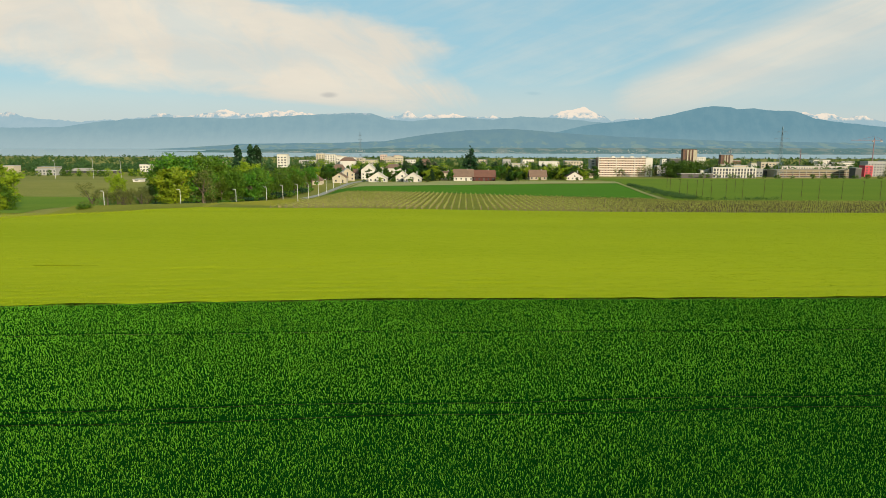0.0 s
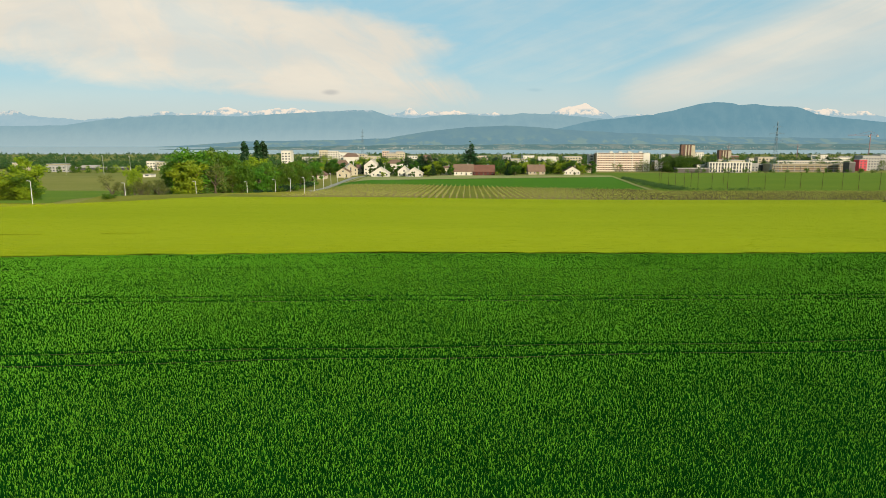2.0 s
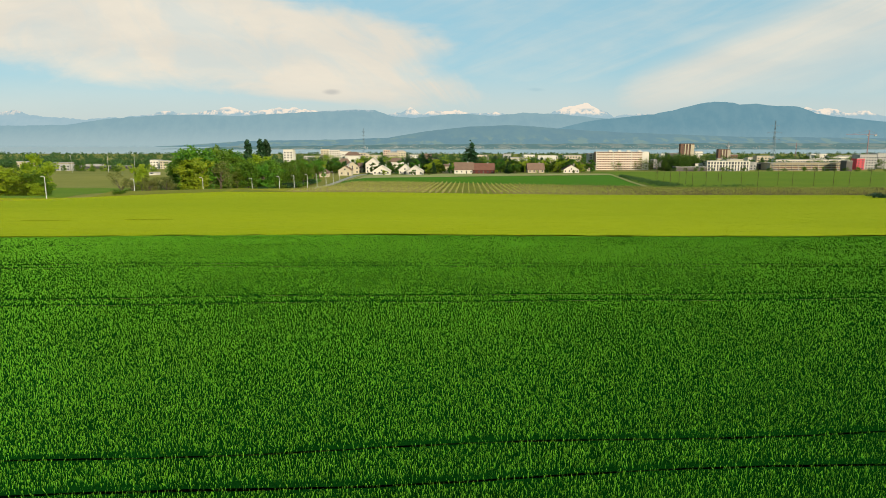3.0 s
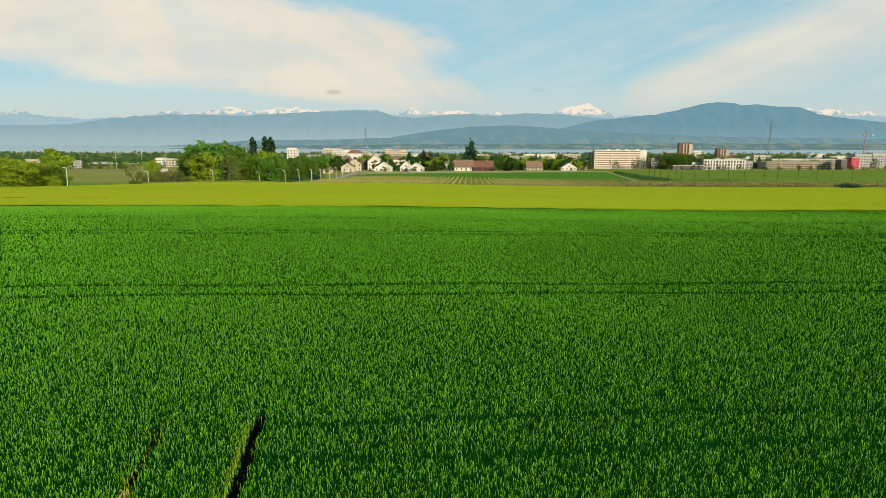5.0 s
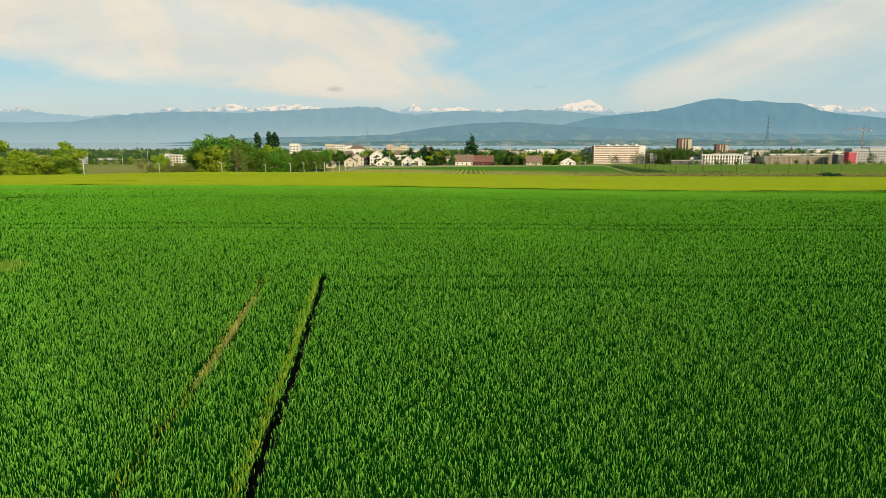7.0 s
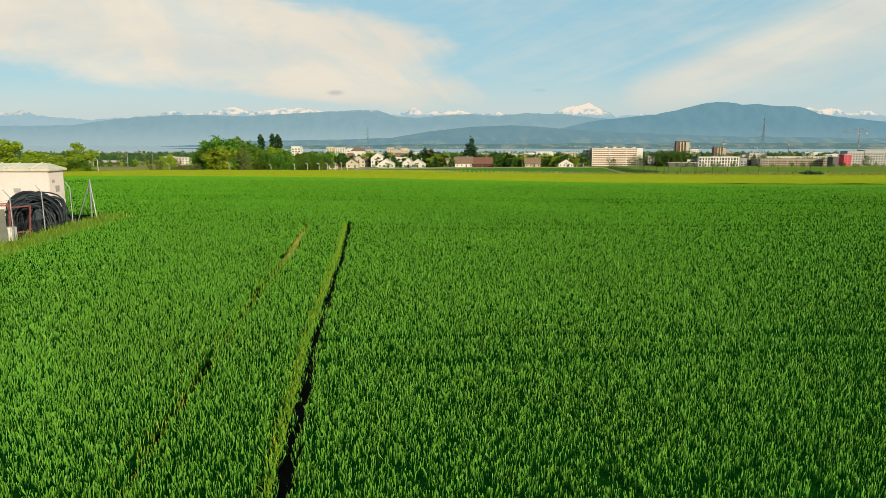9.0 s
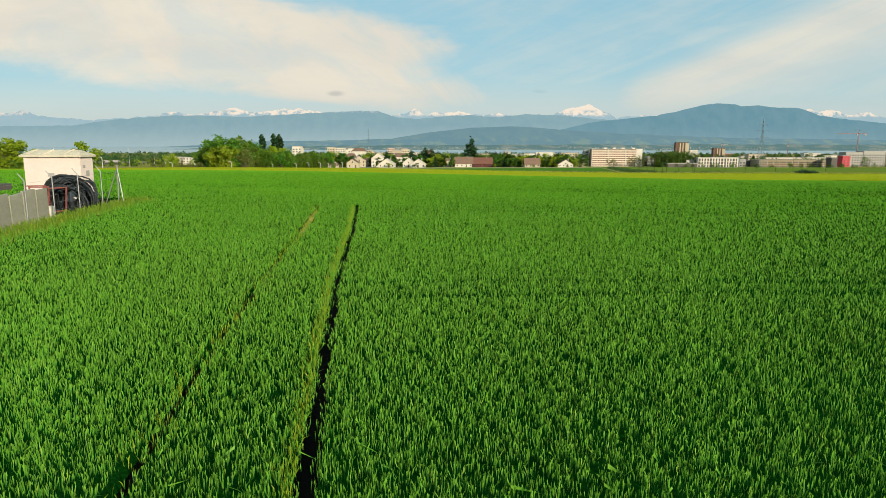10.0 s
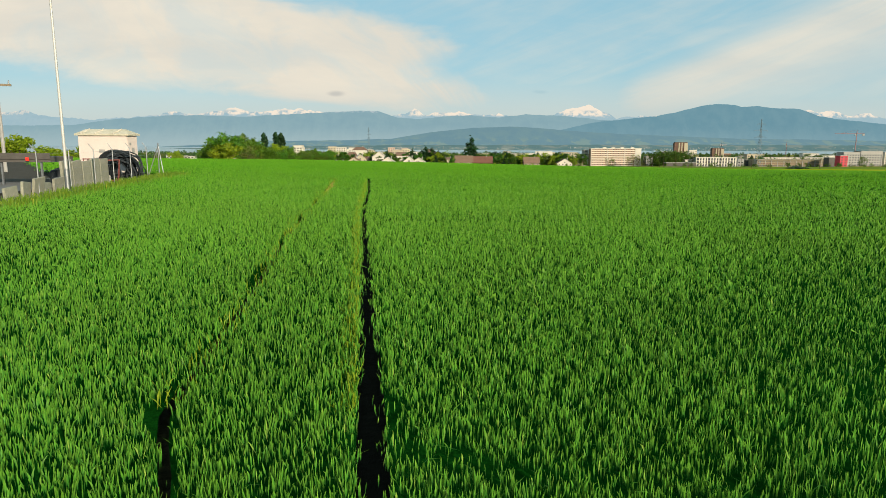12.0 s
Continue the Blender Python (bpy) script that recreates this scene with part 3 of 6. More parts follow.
def track_floor(name, mat, track, y0, y1, half, label, lift=0.012):
    """The bare floor of a wheel track."""
    ys = np.arange(y0, y1, 0.4)
    verts, faces = [], []
    for i, y in enumerate(ys):
        x = float(line_x(track, y))
        w = half * (1 + 0.3 * math.sin(y * 2.7) + 0.3 * math.sin(y * 7.1 + 1))
        for s in (-w, w):
            verts.append((x + s, float(y), lz(x + s, y) + lift))
        if i:
            a = 2 * i
            faces.append((a - 2, a - 1, a + 1, a))
    me = bpy.data.meshes.new(name)
    me.from_pydata(verts, [], faces)
    me.materials.append(mat)
    tagged(new(name, me), label, "wheel track", kind="structure")


track_floor("wheel_track_1", TRACKSOIL, TRACK_R, -1.0, 37.8, 0.24, "wheel track soil painted near black for the shade in it")
track_floor("wheel_track_2", DRYTRACK, TRACK_L, -0.6, 26.5, 0.14, "trodden soil and straw in a narrow wheel track")
track_floor("wheel_track_3", STRAW, TRACK_L, 26.5, 34.5, 0.07, "flattened dry straw in a wheel track")


def barley_tramline():
    """A broken line of flattened stalks across the barley."""
    rng = random.Random(14)
    verts, faces = [], []
    x = -62.0
    while x < -36:
        n = rng.randrange(2, 7)
        for i in range(n):
            y = 115.4 + 0.10 * (x + 44) + rng.uniform(-0.1, 0.1)
            k = len(verts)
            w = rng.uniform(0.03, 0.055)
            for dx, dy in ((0, -w), (1.6, -w * 0.8), (1.6, w * 0.8), (0, w)):
                verts.append((x + dx, y + dy, lz(x + dx, y + dy) + 0.47 - 0.04 * (dy > 0)))
            faces.append((k, k + 1, k + 2, k + 3))
            x += 1.5
        x += rng.uniform(1, 7)
    me = bpy.data.meshes.new("barley_tramline")
    me.from_pydata(verts, [], faces)
    me.materials.append(TRAM)
    tagged(new("barley_tramline", me), "broken line of flattened green barley stalks", "wheel track", kind="structure")


barley_tramline()


def track_straw():
    """Trodden straw in the narrow wheel track, and yellow stalks painting sunlit track edges, mostly on the wide one.
    """
    rng = np.random.default_rng(41)
    n = 1500
    py = 26.8 + 7.4 * rng.uniform(0, 1, n)
    px = line_x(TRACK_L, py) + rng.normal(0, 0.075, n)
    ob = blades_mesh("track_straw", STRAWBLADE, px, py, land(px, py) + 0.16, rng.uniform(0.07, 0.17, n), np.full(n, 0.018), 0.9, 42, 0.8)
    tagged(ob, "flattened pale straw in a wheel track", "straw", kind="stuff")
    n = 3800
    py = 3 + 34 * rng.uniform(0, 1, n)
    left = rng.uniform(0, 1, n) < 0.75
    px = np.where(left, line_x(TRACK_R, py) - 0.13 - np.abs(rng.normal(0, 0.09, n)), line_x(TRACK_L, py) + rng.normal(0, 0.13, n))
    ob = blades_mesh("sunlit_edge_wheat", LITBLADE, px, py, land(px, py) + 0.22, rng.uniform(0.10, 0.23, n), np.full(n, 0.015), 0.35, 43, 0.8)
    tagged(ob, "wheat stalks coloured yellow as sunlit edges of the wheel tracks", "wheat", kind="stuff")


track_straw()

# ---------------------------------------------------------------- small builders
def box(bm, x0, x1, y0, y1, z0, z1):
    v = [bm.verts.new(p) for p in ((x0, y0, z0), (x1, y0, z0), (x1, y1, z0), (x0, y1, z0),
                                   (x0, y0, z1), (x1, y0, z1), (x1, y1, z1), (x0, y1, z1))]
    for f in ((3, 2, 1, 0), (4, 5, 6, 7), (0, 1, 5, 4), (1, 2, 6, 5), (2, 3, 7, 6), (3, 0, 4, 7)):
        bm.faces.new([v[i] for i in f])
    return bm


def tube(bm, a, b, r0, r1=None, sides=8):
    """A round bar from a to b."""
    a, b = Vector(a), Vector(b)
    r1 = r0 if r1 is None else r1
    q = (b - a).to_track_quat("Z", "Y")
    rings = []
    for p, r in ((a, r0), (b, r1)):
        rings.append([bm.verts.new(p + q @ Vector((r * math.cos(2 * math.pi * i / sides), r * math.sin(2 * math.pi * i / sides), 0)))
                      for i in range(sides)])
    for i in range(sides):
        j = (i + 1) % sides
        bm.faces.new((rings[0][i], rings[0][j], rings[1][j], rings[1][i]))
    bm.faces.new(rings[0][::-1]), bm.faces.new(rings[1])
    return bm


def pipe(bm, pts, r, sides=7):
    """One bent tube along a line of points."""
    pts = [Vector(p) for p in pts]
    rings = []
    for i, p in enumerate(pts):
        d = (pts[min(i + 1, len(pts) - 1)] - pts[max(i - 1, 0)]).normalized()
        q = d.to_track_quat("Z", "Y")
        rings.append([bm.verts.new(p + q @ Vector((r * math.cos(2 * math.pi * k / sides), r * math.sin(2 * math.pi * k / sides), 0)))
                      for k in range(sides)])
    for a, b in zip(rings, rings[1:]):
        shift = min(range(sides), key=lambda s: sum((a[k].co - b[(k + s) % sides].co).length for k in range(sides)))
        for k in range(sides):
            m = (k + 1) % sides
            bm.faces.new((a[k], a[m], b[(m + shift) % sides], b[(k + shift) % sides]))
    bm.faces.new(rings[0][::-1]), bm.faces.new(rings[-1])
    return bm


def part(name, bm, material, parent, label="", smooth=False):
    me = bpy.data.meshes.new(name)
    if isinstance(bm, bmesh.types.BMesh):
        bm.normal_update()
        bm.to_mesh(me)
        bm.free()
    else:
        me = bm
    if not me.materials:
        me.materials.append(material)
    if smooth:
        me.polygons.foreach_set("use_smooth", [True] * len(me.polygons))
    ob = new(name, me)
    ob.parent = parent
    return tagged(ob, label) if label else ob


def thing(name, m, label, category, group=""):
    ob = new(name)
    ob.empty_display_size = 0.2
    ob.matrix_basis = m
    return tagged(ob, label, category, group)


# more materials
BARK = surface("bark", [(0.10, 0.075, 0.05), (0.07, 0.055, 0.04), (0.15, 0.12, 0.085)], (0.8, 9), 0.95, 0.8)
LEAF = leaf_surface("broad_leaves", (0.024, 0.078, 0.006), (0.13, 0.235, 0.014), 0.40, 0.4, 0.2, (0.12, 0.13, 0.02), 0.9)
TOWNLEAF = leaf_surface("garden_leaves", (0.012, 0.045, 0.008), (0.080, 0.155, 0.014), 0.3, 0.15, 0.12, (0.13, 0.17, 0.02), 0.9, spread=1.3)
SPRINGLEAF = leaf_surface("spring_leaves", (0.13, 0.21, 0.008), (0.29, 0.36, 0.018), 0.42, 0.4, 0.2, (0.2, 0.24, 0.03), 0.25)
DARKLEAF = leaf_surface("needle_leaves", (0.008, 0.028, 0.010), (0.022, 0.055, 0.016), 0.12, 0.5, 0.2, (0.03, 0.06, 0.02), 0.5)
# the bluish tint paints in the haze before the far belts
FARLEAF = leaf_surface("far_leaves", (0.016, 0.052, 0.020), (0.060, 0.115, 0.032), 0.3, 0.02, 0.1, (0.12, 0.14, 0.03))
TWIGLEAF = leaf_surface("budding_twigs", (0.085, 0.10, 0.022), (0.14, 0.15, 0.035), 0.3, 0.4, 0.15, (0.12, 0.10, 0.05), 0.5)
PLASTER = surface("white_plaster", [(0.56, 0.52, 0.44), (0.50, 0.465, 0.40), (0.42, 0.39, 0.33)], (0.25, 3), 0.9, 0.15, per_object=0.12)
CREAM = surface("cream_plaster", [(0.42, 0.36, 0.26), (0.37, 0.32, 0.23), (0.31, 0.27, 0.20)], (0.25, 3), 0.9, 0.15, per_object=0.25)
PINKISH = surface("pale_pink_plaster", [(0.50, 0.36, 0.28), (0.45, 0.33, 0.26), (0.40, 0.29, 0.23)], (0.25, 3), 0.9, 0.15)
GREY = surface("grey_concrete", [(0.33, 0.32, 0.30), (0.28, 0.27, 0.25), (0.22, 0.21, 0.20)], (0.3, 3), 0.9, 0.3)
DARKWALL = surface("dark_cladding", [(0.07, 0.065, 0.06), (0.09, 0.08, 0.07), (0.05, 0.045, 0.04)], (0.3, 3), 0.7, 0.2)
BROWNWALL = surface("brown_brick", [(0.145, 0.080, 0.055), (0.12, 0.066, 0.048), (0.19, 0.11, 0.08)], (0.3, 4), 0.9, 0.3)
TILE = surface("clay_tiles", [(0.165, 0.098, 0.068), (0.125, 0.078, 0.056), (0.21, 0.14, 0.10)], (0.3, 4), 0.9, 0.5, per_object=0.3)
# red boards darkened to paint in the shadowed open front under the roof
BARNWALL = surface("shadowed_red_boards", [(0.085, 0.022, 0.018), (0.06, 0.018, 0.014), (0.11, 0.035, 0.028)], (0.3, 4), 0.9, 0.4)
BEIGE = surface("beige_cladding", [(0.30, 0.25, 0.16), (0.26, 0.215, 0.14), (0.22, 0.18, 0.12)], (0.2, 3), 0.85, 0.2)
REDTILE = surface("red_sheeting", [(0.15, 0.065, 0.042), (0.12, 0.052, 0.036), (0.19, 0.09, 0.06)], (0.3, 4), 0.8, 0.4)
PALEROOF = surface("pale_roofing", [(0.50, 0.45, 0.37), (0.45, 0.40, 0.33), (0.40, 0.36, 0.3)], (0.3, 3), 0.85, 0.2)
FLATROOF = surface("roof_gravel", [(0.33, 0.31, 0.28), (0.27, 0.26, 0.24), (0.4, 0.38, 0.34)], (0.3, 3), 0.95, 0.3)
REDPAINT = surface("red_cladding", [(0.45, 0.03, 0.05), (0.38, 0.03, 0.045), (0.5, 0.06, 0.07)], (0.3, 3), 0.6, 0.1)
GLASS = surface("dark_window", [(0.05, 0.06, 0.07), (0.035, 0.04, 0.05), (0.09, 0.1, 0.11)], (0.4, 2), 0.12, 0.02, spec=0.6)
STEEL = surface("galvanised_steel", [(0.26, 0.27, 0.27), (0.20, 0.21, 0.22), (0.32, 0.32, 0.31)], (1.5, 14), 0.5, 0.1, metal=0.7)
PALESTEEL = surface("pale_lamp_steel", [(0.48, 0.47, 0.44), (0.42, 0.41, 0.38), (0.54, 0.52, 0.48)], (1.0, 8), 0.55, 0.1, metal=0.2)
# steel tinted blue, with the haze before the pylons put into it
LATTICE = surface("pylon_steel", [(0.15, 0.21, 0.25), (0.13, 0.18, 0.22), (0.19, 0.25, 0.29)], (0.5, 4), 0.6, 0.1, metal=0.3)
CRANERED = surface("crane_red", [(0.20, 0.12, 0.13), (0.17, 0.105, 0.115), (0.25, 0.15, 0.16)], (0.5, 4), 0.6, 0.1)
BLACKPIPE = surface("black_pipe", [(0.012, 0.017, 0.020), (0.008, 0.011, 0.013), (0.030, 0.038, 0.042)], (1.5, 12), 0.6, 0.2, spec=0.35)
RUSTRED = surface("faded_red_paint", [(0.20, 0.055, 0.045), (0.15, 0.045, 0.04), (0.26, 0.11, 0.09)], (1.2, 9), 0.7, 0.3)
WOODPOST = surface("weathered_post", [(0.20, 0.16, 0.11), (0.15, 0.12, 0.085), (0.27, 0.22, 0.16)], (1.0, 9), 0.95, 0.5)
VINEWOOD = surface("vine_wood", [(0.065, 0.042, 0.022), (0.045, 0.034, 0.018), (0.10, 0.07, 0.04)], (0.8, 6), 0.95, 0.6)
# paler copy of the vine wood, with sunlight put into its colour
PALEVINE = surface("sunlit_vine_canes", [(0.22, 0.18, 0.07), (0.17, 0.14, 0.055), (0.30, 0.25, 0.11)], (0.8, 6), 0.95, 0.6)
VINESHOOT = leaf_surface("vine_shoots", (0.20, 0.21, 0.04), (0.42, 0.42, 0.10), 0.3, 0.4, 0.1, (0.3, 0.26, 0.09))
ROOFSLAB = surface("mossy_concrete_roof", [(0.50, 0.45, 0.34), (0.40, 0.37, 0.27), (0.62, 0.57, 0.47)], (0.9, 7), 0.92, 0.5)
PARAPET = surface("warm_white_parapet", [(0.66, 0.56, 0.46), (0.61, 0.52, 0.43), (0.54, 0.46, 0.38)], (0.2, 3), 0.9, 0.15)
# rose wall browned to paint in the shade behind the balconies
RECESS = surface("recess_shade_wall", [(0.36, 0.22, 0.15), (0.31, 0.19, 0.13), (0.42, 0.27, 0.19)], (0.2, 3), 0.9, 0.15)
CABIN = surface("pale_rose_render", [(0.62, 0.53, 0.48), (0.58, 0.49, 0.44), (0.52, 0.44, 0.40)], (0.8, 10), 0.92, 0.25)
REDLAMP = surface("red_lens", [(0.7, 0.03, 0.02), (0.6, 0.03, 0.02), (0.75, 0.06, 0.04)], (2, 9), 0.3, 0.0)
SPECK = surface("far_plaster", [(0.26, 0.28, 0.27), (0.20, 0.22, 0.22), (0.34, 0.34, 0.32)], (0.01, 0.1), 0.9, 0.0)
WEED = leaf_surface("verge_weeds", (0.06, 0.14, 0.012), (0.20, 0.29, 0.025), 0.35, 0.8, 0.15, (0.45, 0.42, 0.04))


# ---------------------------------------------------------------- trees
def leaf_cloud(name, mat, centres, radii, n, size, seed, squash=0.8):
    """A crown of many small leaf sprays, gathered in clumps."""
    rng = np.random.default_rng(seed)
    c, r = np.asarray(centres, float), np.asarray(radii, float)
    pick = rng.choice(len(c), n, p=r ** 2 / (r ** 2).sum())
    d = rng.normal(0, 1, (n, 3))
    d /= np.linalg.norm(d, axis=1)[:, None]
    p = c[pick] + d * (r[pick] * rng.uniform(0.45, 1.08, n))[:, None] * np.array([1, 1, squash])
    a = rng.normal(0, 1, (n, 3))
    a /= np.linalg.norm(a, axis=1)[:, None]
    b = np.cross(a, d + rng.normal(0, 0.5, (n, 3)))
    b /= np.linalg.norm(b, axis=1)[:, None] + 1e-6
    s = (size * rng.uniform(0.6, 1.3, n))[:, None]
    v = np.stack([p - a * s, p + b * s * 0.55, p + a * s, p - b * s * 0.55], 1).reshape(-1, 3)
    me = bpy.data.meshes.new(name)
    me.from_pydata(v.tolist(), [], (np.arange(n)[:, None] * 4 + np.arange(4)[None]).tolist())
    me.materials.append(mat)
    return me


TEMPLATES, GARDEN = {}, []


def tree_template(kind, variant):
    """Builds one tree of about 10 m (poplar 20 m, conifer 20 m) at the origin."""
    rng = random.Random(hash((len(kind), variant)) % 1000 + variant * 17)
    words = {"broad": ("broadleaf_tree", "leafy green deciduous tree in full spring leaf", "tree"),
             "spring": ("broadleaf_tree", "light yellow-green deciduous tree in young leaf", "tree"),
             "twig": ("bare_tree", "brownish tree with thin budding twigs", "tree"),
             "poplar": ("poplar_tree", "tall narrow dark green poplar", "tree"),
             "conifer": ("conifer_tree", "tall dark green pointed conifer", "tree"),
             "bush": ("bush", "low rounded green bush in the grass", "bush")}[kind]
    root = thing(words[0], Matrix(), words[1], words[2], "trees of the countryside" if kind != "bush" else "")
    bm = bmesh.new()
    if kind in ("poplar", "conifer"):
        tube(bm, (0, 0, -0.6), (0, 0, 9), 0.3, 0.18), tube(bm, (0, 0, 9), (0, 0, 19), 0.18, 0.03)
        part("trunk", bm, BARK, root)
        cs, rs = [], []
        for i in range(26):
            f = i / 25
            w = (1.9 * math.sin(math.pi * (0.12 + 0.8 * f)) ** 0.5 if kind == "poplar" else 4.3 * (1 - f) ** 0.75 + 0.15)
            z = 1.5 + 18 * f
            for j in range(3 if w > 0.8 else 1):
                ang = rng.uniform(0, 6.28)
                cs.append((math.cos(ang) * w * 0.55, math.sin(ang) * w * 0.55, z + rng.uniform(-0.3, 0.3)))
                rs.append(max(0.3, w * rng.uniform(0.55, 0.8)))
        mat = LEAF if kind == "poplar" else DARKLEAF
        part("crown", leaf_cloud("crown", DARKLEAF if kind == "poplar" and variant else mat, cs, rs, 2300, 0.62, variant + 40), mat, root)
        return root
    if kind == "bush":
        tube(bm, (0, 0, -0.2), (0.1, 0, 0.8), 0.06, 0.03)
        part("stem", bm, BARK, root)
        cs = [(rng.uniform(-0.9, 0.9), rng.uniform(-0.7, 0.7), rng.uniform(0.5, 1.1)) for i in range(8)]
        part("crown", leaf_cloud("crown", DARKLEAF if variant == 0 else LEAF, cs, [rng.uniform(0.4, 0.7) for c in cs], 500, 0.16, variant + 70), LEAF, root)
        return root
    top = 3.2
    tube(bm, (0, 0, -0.6), (0.1, 0.05, top), 0.26, 0.18)
    part("trunk", bm, BARK, root)
    cs, rs = [], []
    for i in range(6):
        ang, reach = i * 1.05 + rng.uniform(-0.4, 0.4), rng.uniform(1.2, 2.6)
        end = Vector((math.cos(ang) * reach, math.sin(ang) * reach, rng.uniform(4.6, 7.6)))
        mid = Vector((end.x * 0.45, end.y * 0.45, (top + end.z) / 2))
        if variant < 3 or i < 2:
            bm = bmesh.new()
            tube(bm, (0.1, 0.05, top - 0.3), mid, 0.13, 0.09, 6), tube(bm, mid, end, 0.09, 0.03, 6)
            part("limb", bm, BARK, root)
        for j in range(3):
            off = Vector((rng.uniform(-1, 1), rng.uniform(-1, 1), rng.uniform(-0.9, 1.1)))
            cs.append(tuple(end + off)), rs.append(rng.uniform(0.75, 1.35))
    for i in range(5):
        cs.append((rng.uniform(-1, 1), rng.uniform(-1, 1), rng.uniform(7.4, 9.2))), rs.append(rng.uniform(0.6, 1.1))
    for i in range(9):
        ang = rng.uniform(0, 6.28)
        cs.append((2.2 * math.cos(ang), 2.2 * math.sin(ang), rng.uniform(1.4, 4.0))), rs.append(rng.uniform(0.8, 1.3))
    mat = {"broad": LEAF if variant < 3 else TOWNLEAF, "spring": SPRINGLEAF, "twig": TWIGLEAF}[kind]
    fine = variant < 3
    n, size = (3000, 0.25) if fine else (900, 0.46)
    if kind == "spring" and fine:
        n, size = 4200, 0.29
    if kind == "twig":
        n, size = 1100, 0.20
    elif fine:
        # sprays inside the crown close it
        cs += [(rng.uniform(-1.6, 1.6), rng.uniform(-1.6, 1.6), rng.uniform(2.2, 7.0)) for i in range(8)]
        rs += [1.5] * 8
    part("crown", leaf_cloud("crown", mat, cs, rs, n, size, variant + 11), mat, root)
    return root


def plant(kind, variant, x, y, height, spin=0.0, wide=1.0, sink=0.0):
    unit = {"poplar": 20.0, "conifer": 20.0, "bush": 1.6}.get(kind, 10.0)
    if kind in ("broad", "spring") and y >= 600:
        # past this line single trees merge into one wood
        GARDEN.append((x, y, height, wide, kind))
        return None
    s = height / unit
    if kind in ("broad", "spring") and y > 440:
        variant = variant % 3 + 3
    m = pose(x, y, lz(x, y) - sink, 0, 0, spin) @ Matrix.Diagonal((s * wide, s * wide, s, 1))
    if (kind, variant) not in TEMPLATES:
        TEMPLATES[kind, variant] = tree_template(kind, variant)
        TEMPLATES[kind, variant].matrix_basis = m
        return TEMPLATES[kind, variant]
    src = TEMPLATES[kind, variant]
    ob = copy_thing(src, Matrix())
    ob.matrix_basis = m
    return ob


def woods():
    rng = random.Random(8)
    # the copse beside the road
    for i in range(110):
        y = rng.uniform(258, 430)
        road = np.interp(y, [215, 250, 262, 290, 330, 470], [-113, -104, -90, -76, -68, -62])
        back = rng.uniform(9, 62 if y < 380 else 30)
        x = road - back
        if x < -0.53 * (y - 55):
            continue
        if x < -0.445 * (y - 55):
            kind, h = "twig", rng.uniform(5.0, 8.0)
        else:
            kind = rng.choice(["broad", "broad", "broad", "broad", "broad", "spring", "twig"])
            h = rng.uniform(11.5, 17.5) * (1.28 if -145 < x < -98 else 1.0) * (1.0 if y < 360 else 0.85)
        plant(kind, rng.randrange(3), x, y, h, rng.uniform(0, 360), rng.uniform(0.95, 1.25))
    # undergrowth along its edge
    for i in range(26):
        y = 254 + i * 6.0
        road = np.interp(y, [215, 250, 262, 290, 330, 470], [-113, -104, -90, -76, -68, -62])
        plant("bush", i % 2, road - rng.uniform(6, 9), y, rng.uniform(2.0, 3.6), rng.uniform(0, 360), 1.3)
    # rough trees and scrub near the corner of the barley
    for x, y, kind, v, h, w in ((-152, 274, "spring", 0, 16.3, 1.2), (-149, 268, "broad", 1, 10.5, 1.35), (-155, 264, "spring", 2, 11.5, 1.5), (-146, 264, "spring", 1, 6.0, 1.5),
                                (-168, 268, "spring", 1, 13.5, 1.4), (-173, 263, "broad", 2, 8.5, 1.5), (-181, 272, "spring", 2, 18.6, 1.15), (-184, 262, "spring", 0, 9.0, 1.5),
                                (-191, 270, "broad", 0, 17.0, 1.2), (-201, 272, "spring", 1, 18.2, 1.15), (-210, 266, "broad", 1, 14.0, 1.2),
                                (-147, 268, "broad", 0, 8.0, 1.5), (-152, 262, "broad", 2, 6.5, 1.7), (-162, 260, "spring", 1, 9.5, 1.6), (-166, 274, "spring", 0, 12.0, 1.4)):
        plant(kind, v, x, y, h + 0.9, x * 7, w, 0.3)
    plant("spring", 1, -128, 307, 13.0, 30, 0.95), plant("twig", 2, -117, 267, 11.0, 80, 1.1), plant("twig", 0, -107, 268, 10.0, 10, 1.1), plant("twig", 1, -102, 270, 9.0, 50, 1.2)
    # trees before the sheds of the plain
    for i in range(60):
        x, y = rng.uniform(-500, -270), rng.uniform(675, 715)
        plant(rng.choice(["broad", "broad", "spring"]), i % 3, x, y, rng.uniform(4, 8.5), i * 29, 1.6)
    # poplars and the great conifer
    for x, y, h in ((-132.4, 475, 24.0), (-123.6, 475, 24.5), (-120.6, 479, 24.2)):
        plant("poplar", 1, x, y, h, x, 1.15)
    plant("conifer", 0, 25.7, 575, 27.5, 0, 1.45)
    for x, y, h in ((-28, 595, 16.6), (-14.6, 545, 17.5), (-9.2, 548, 16.5), (-4.2, 615, 15.9), (-18, 552, 14.5), (-34, 600, 12), (62, 640, 16), (58, 700, 18), (96, 640, 15), (115, 610, 14)):
        plant("conifer", 1, x, y, h, x * 9, 1.8)
    # gardens of the village
    for i in range(120):
        y = rng.uniform(500, 760)
        x = rng.uniform(-0.17 * y - 20, 0.225 * y)
        if abs(x - 26) < 24 and y < 540:
            continue
        if 165 < x < 235 and y < 735 or -50 < x < -8 and y < 505:
            y += 190
        if 80 < x < 240 and y < 560:
            y = rng.uniform(565, 720)
        kind = rng.choice(["broad", "broad", "broad", "spring", "conifer", "broad"])
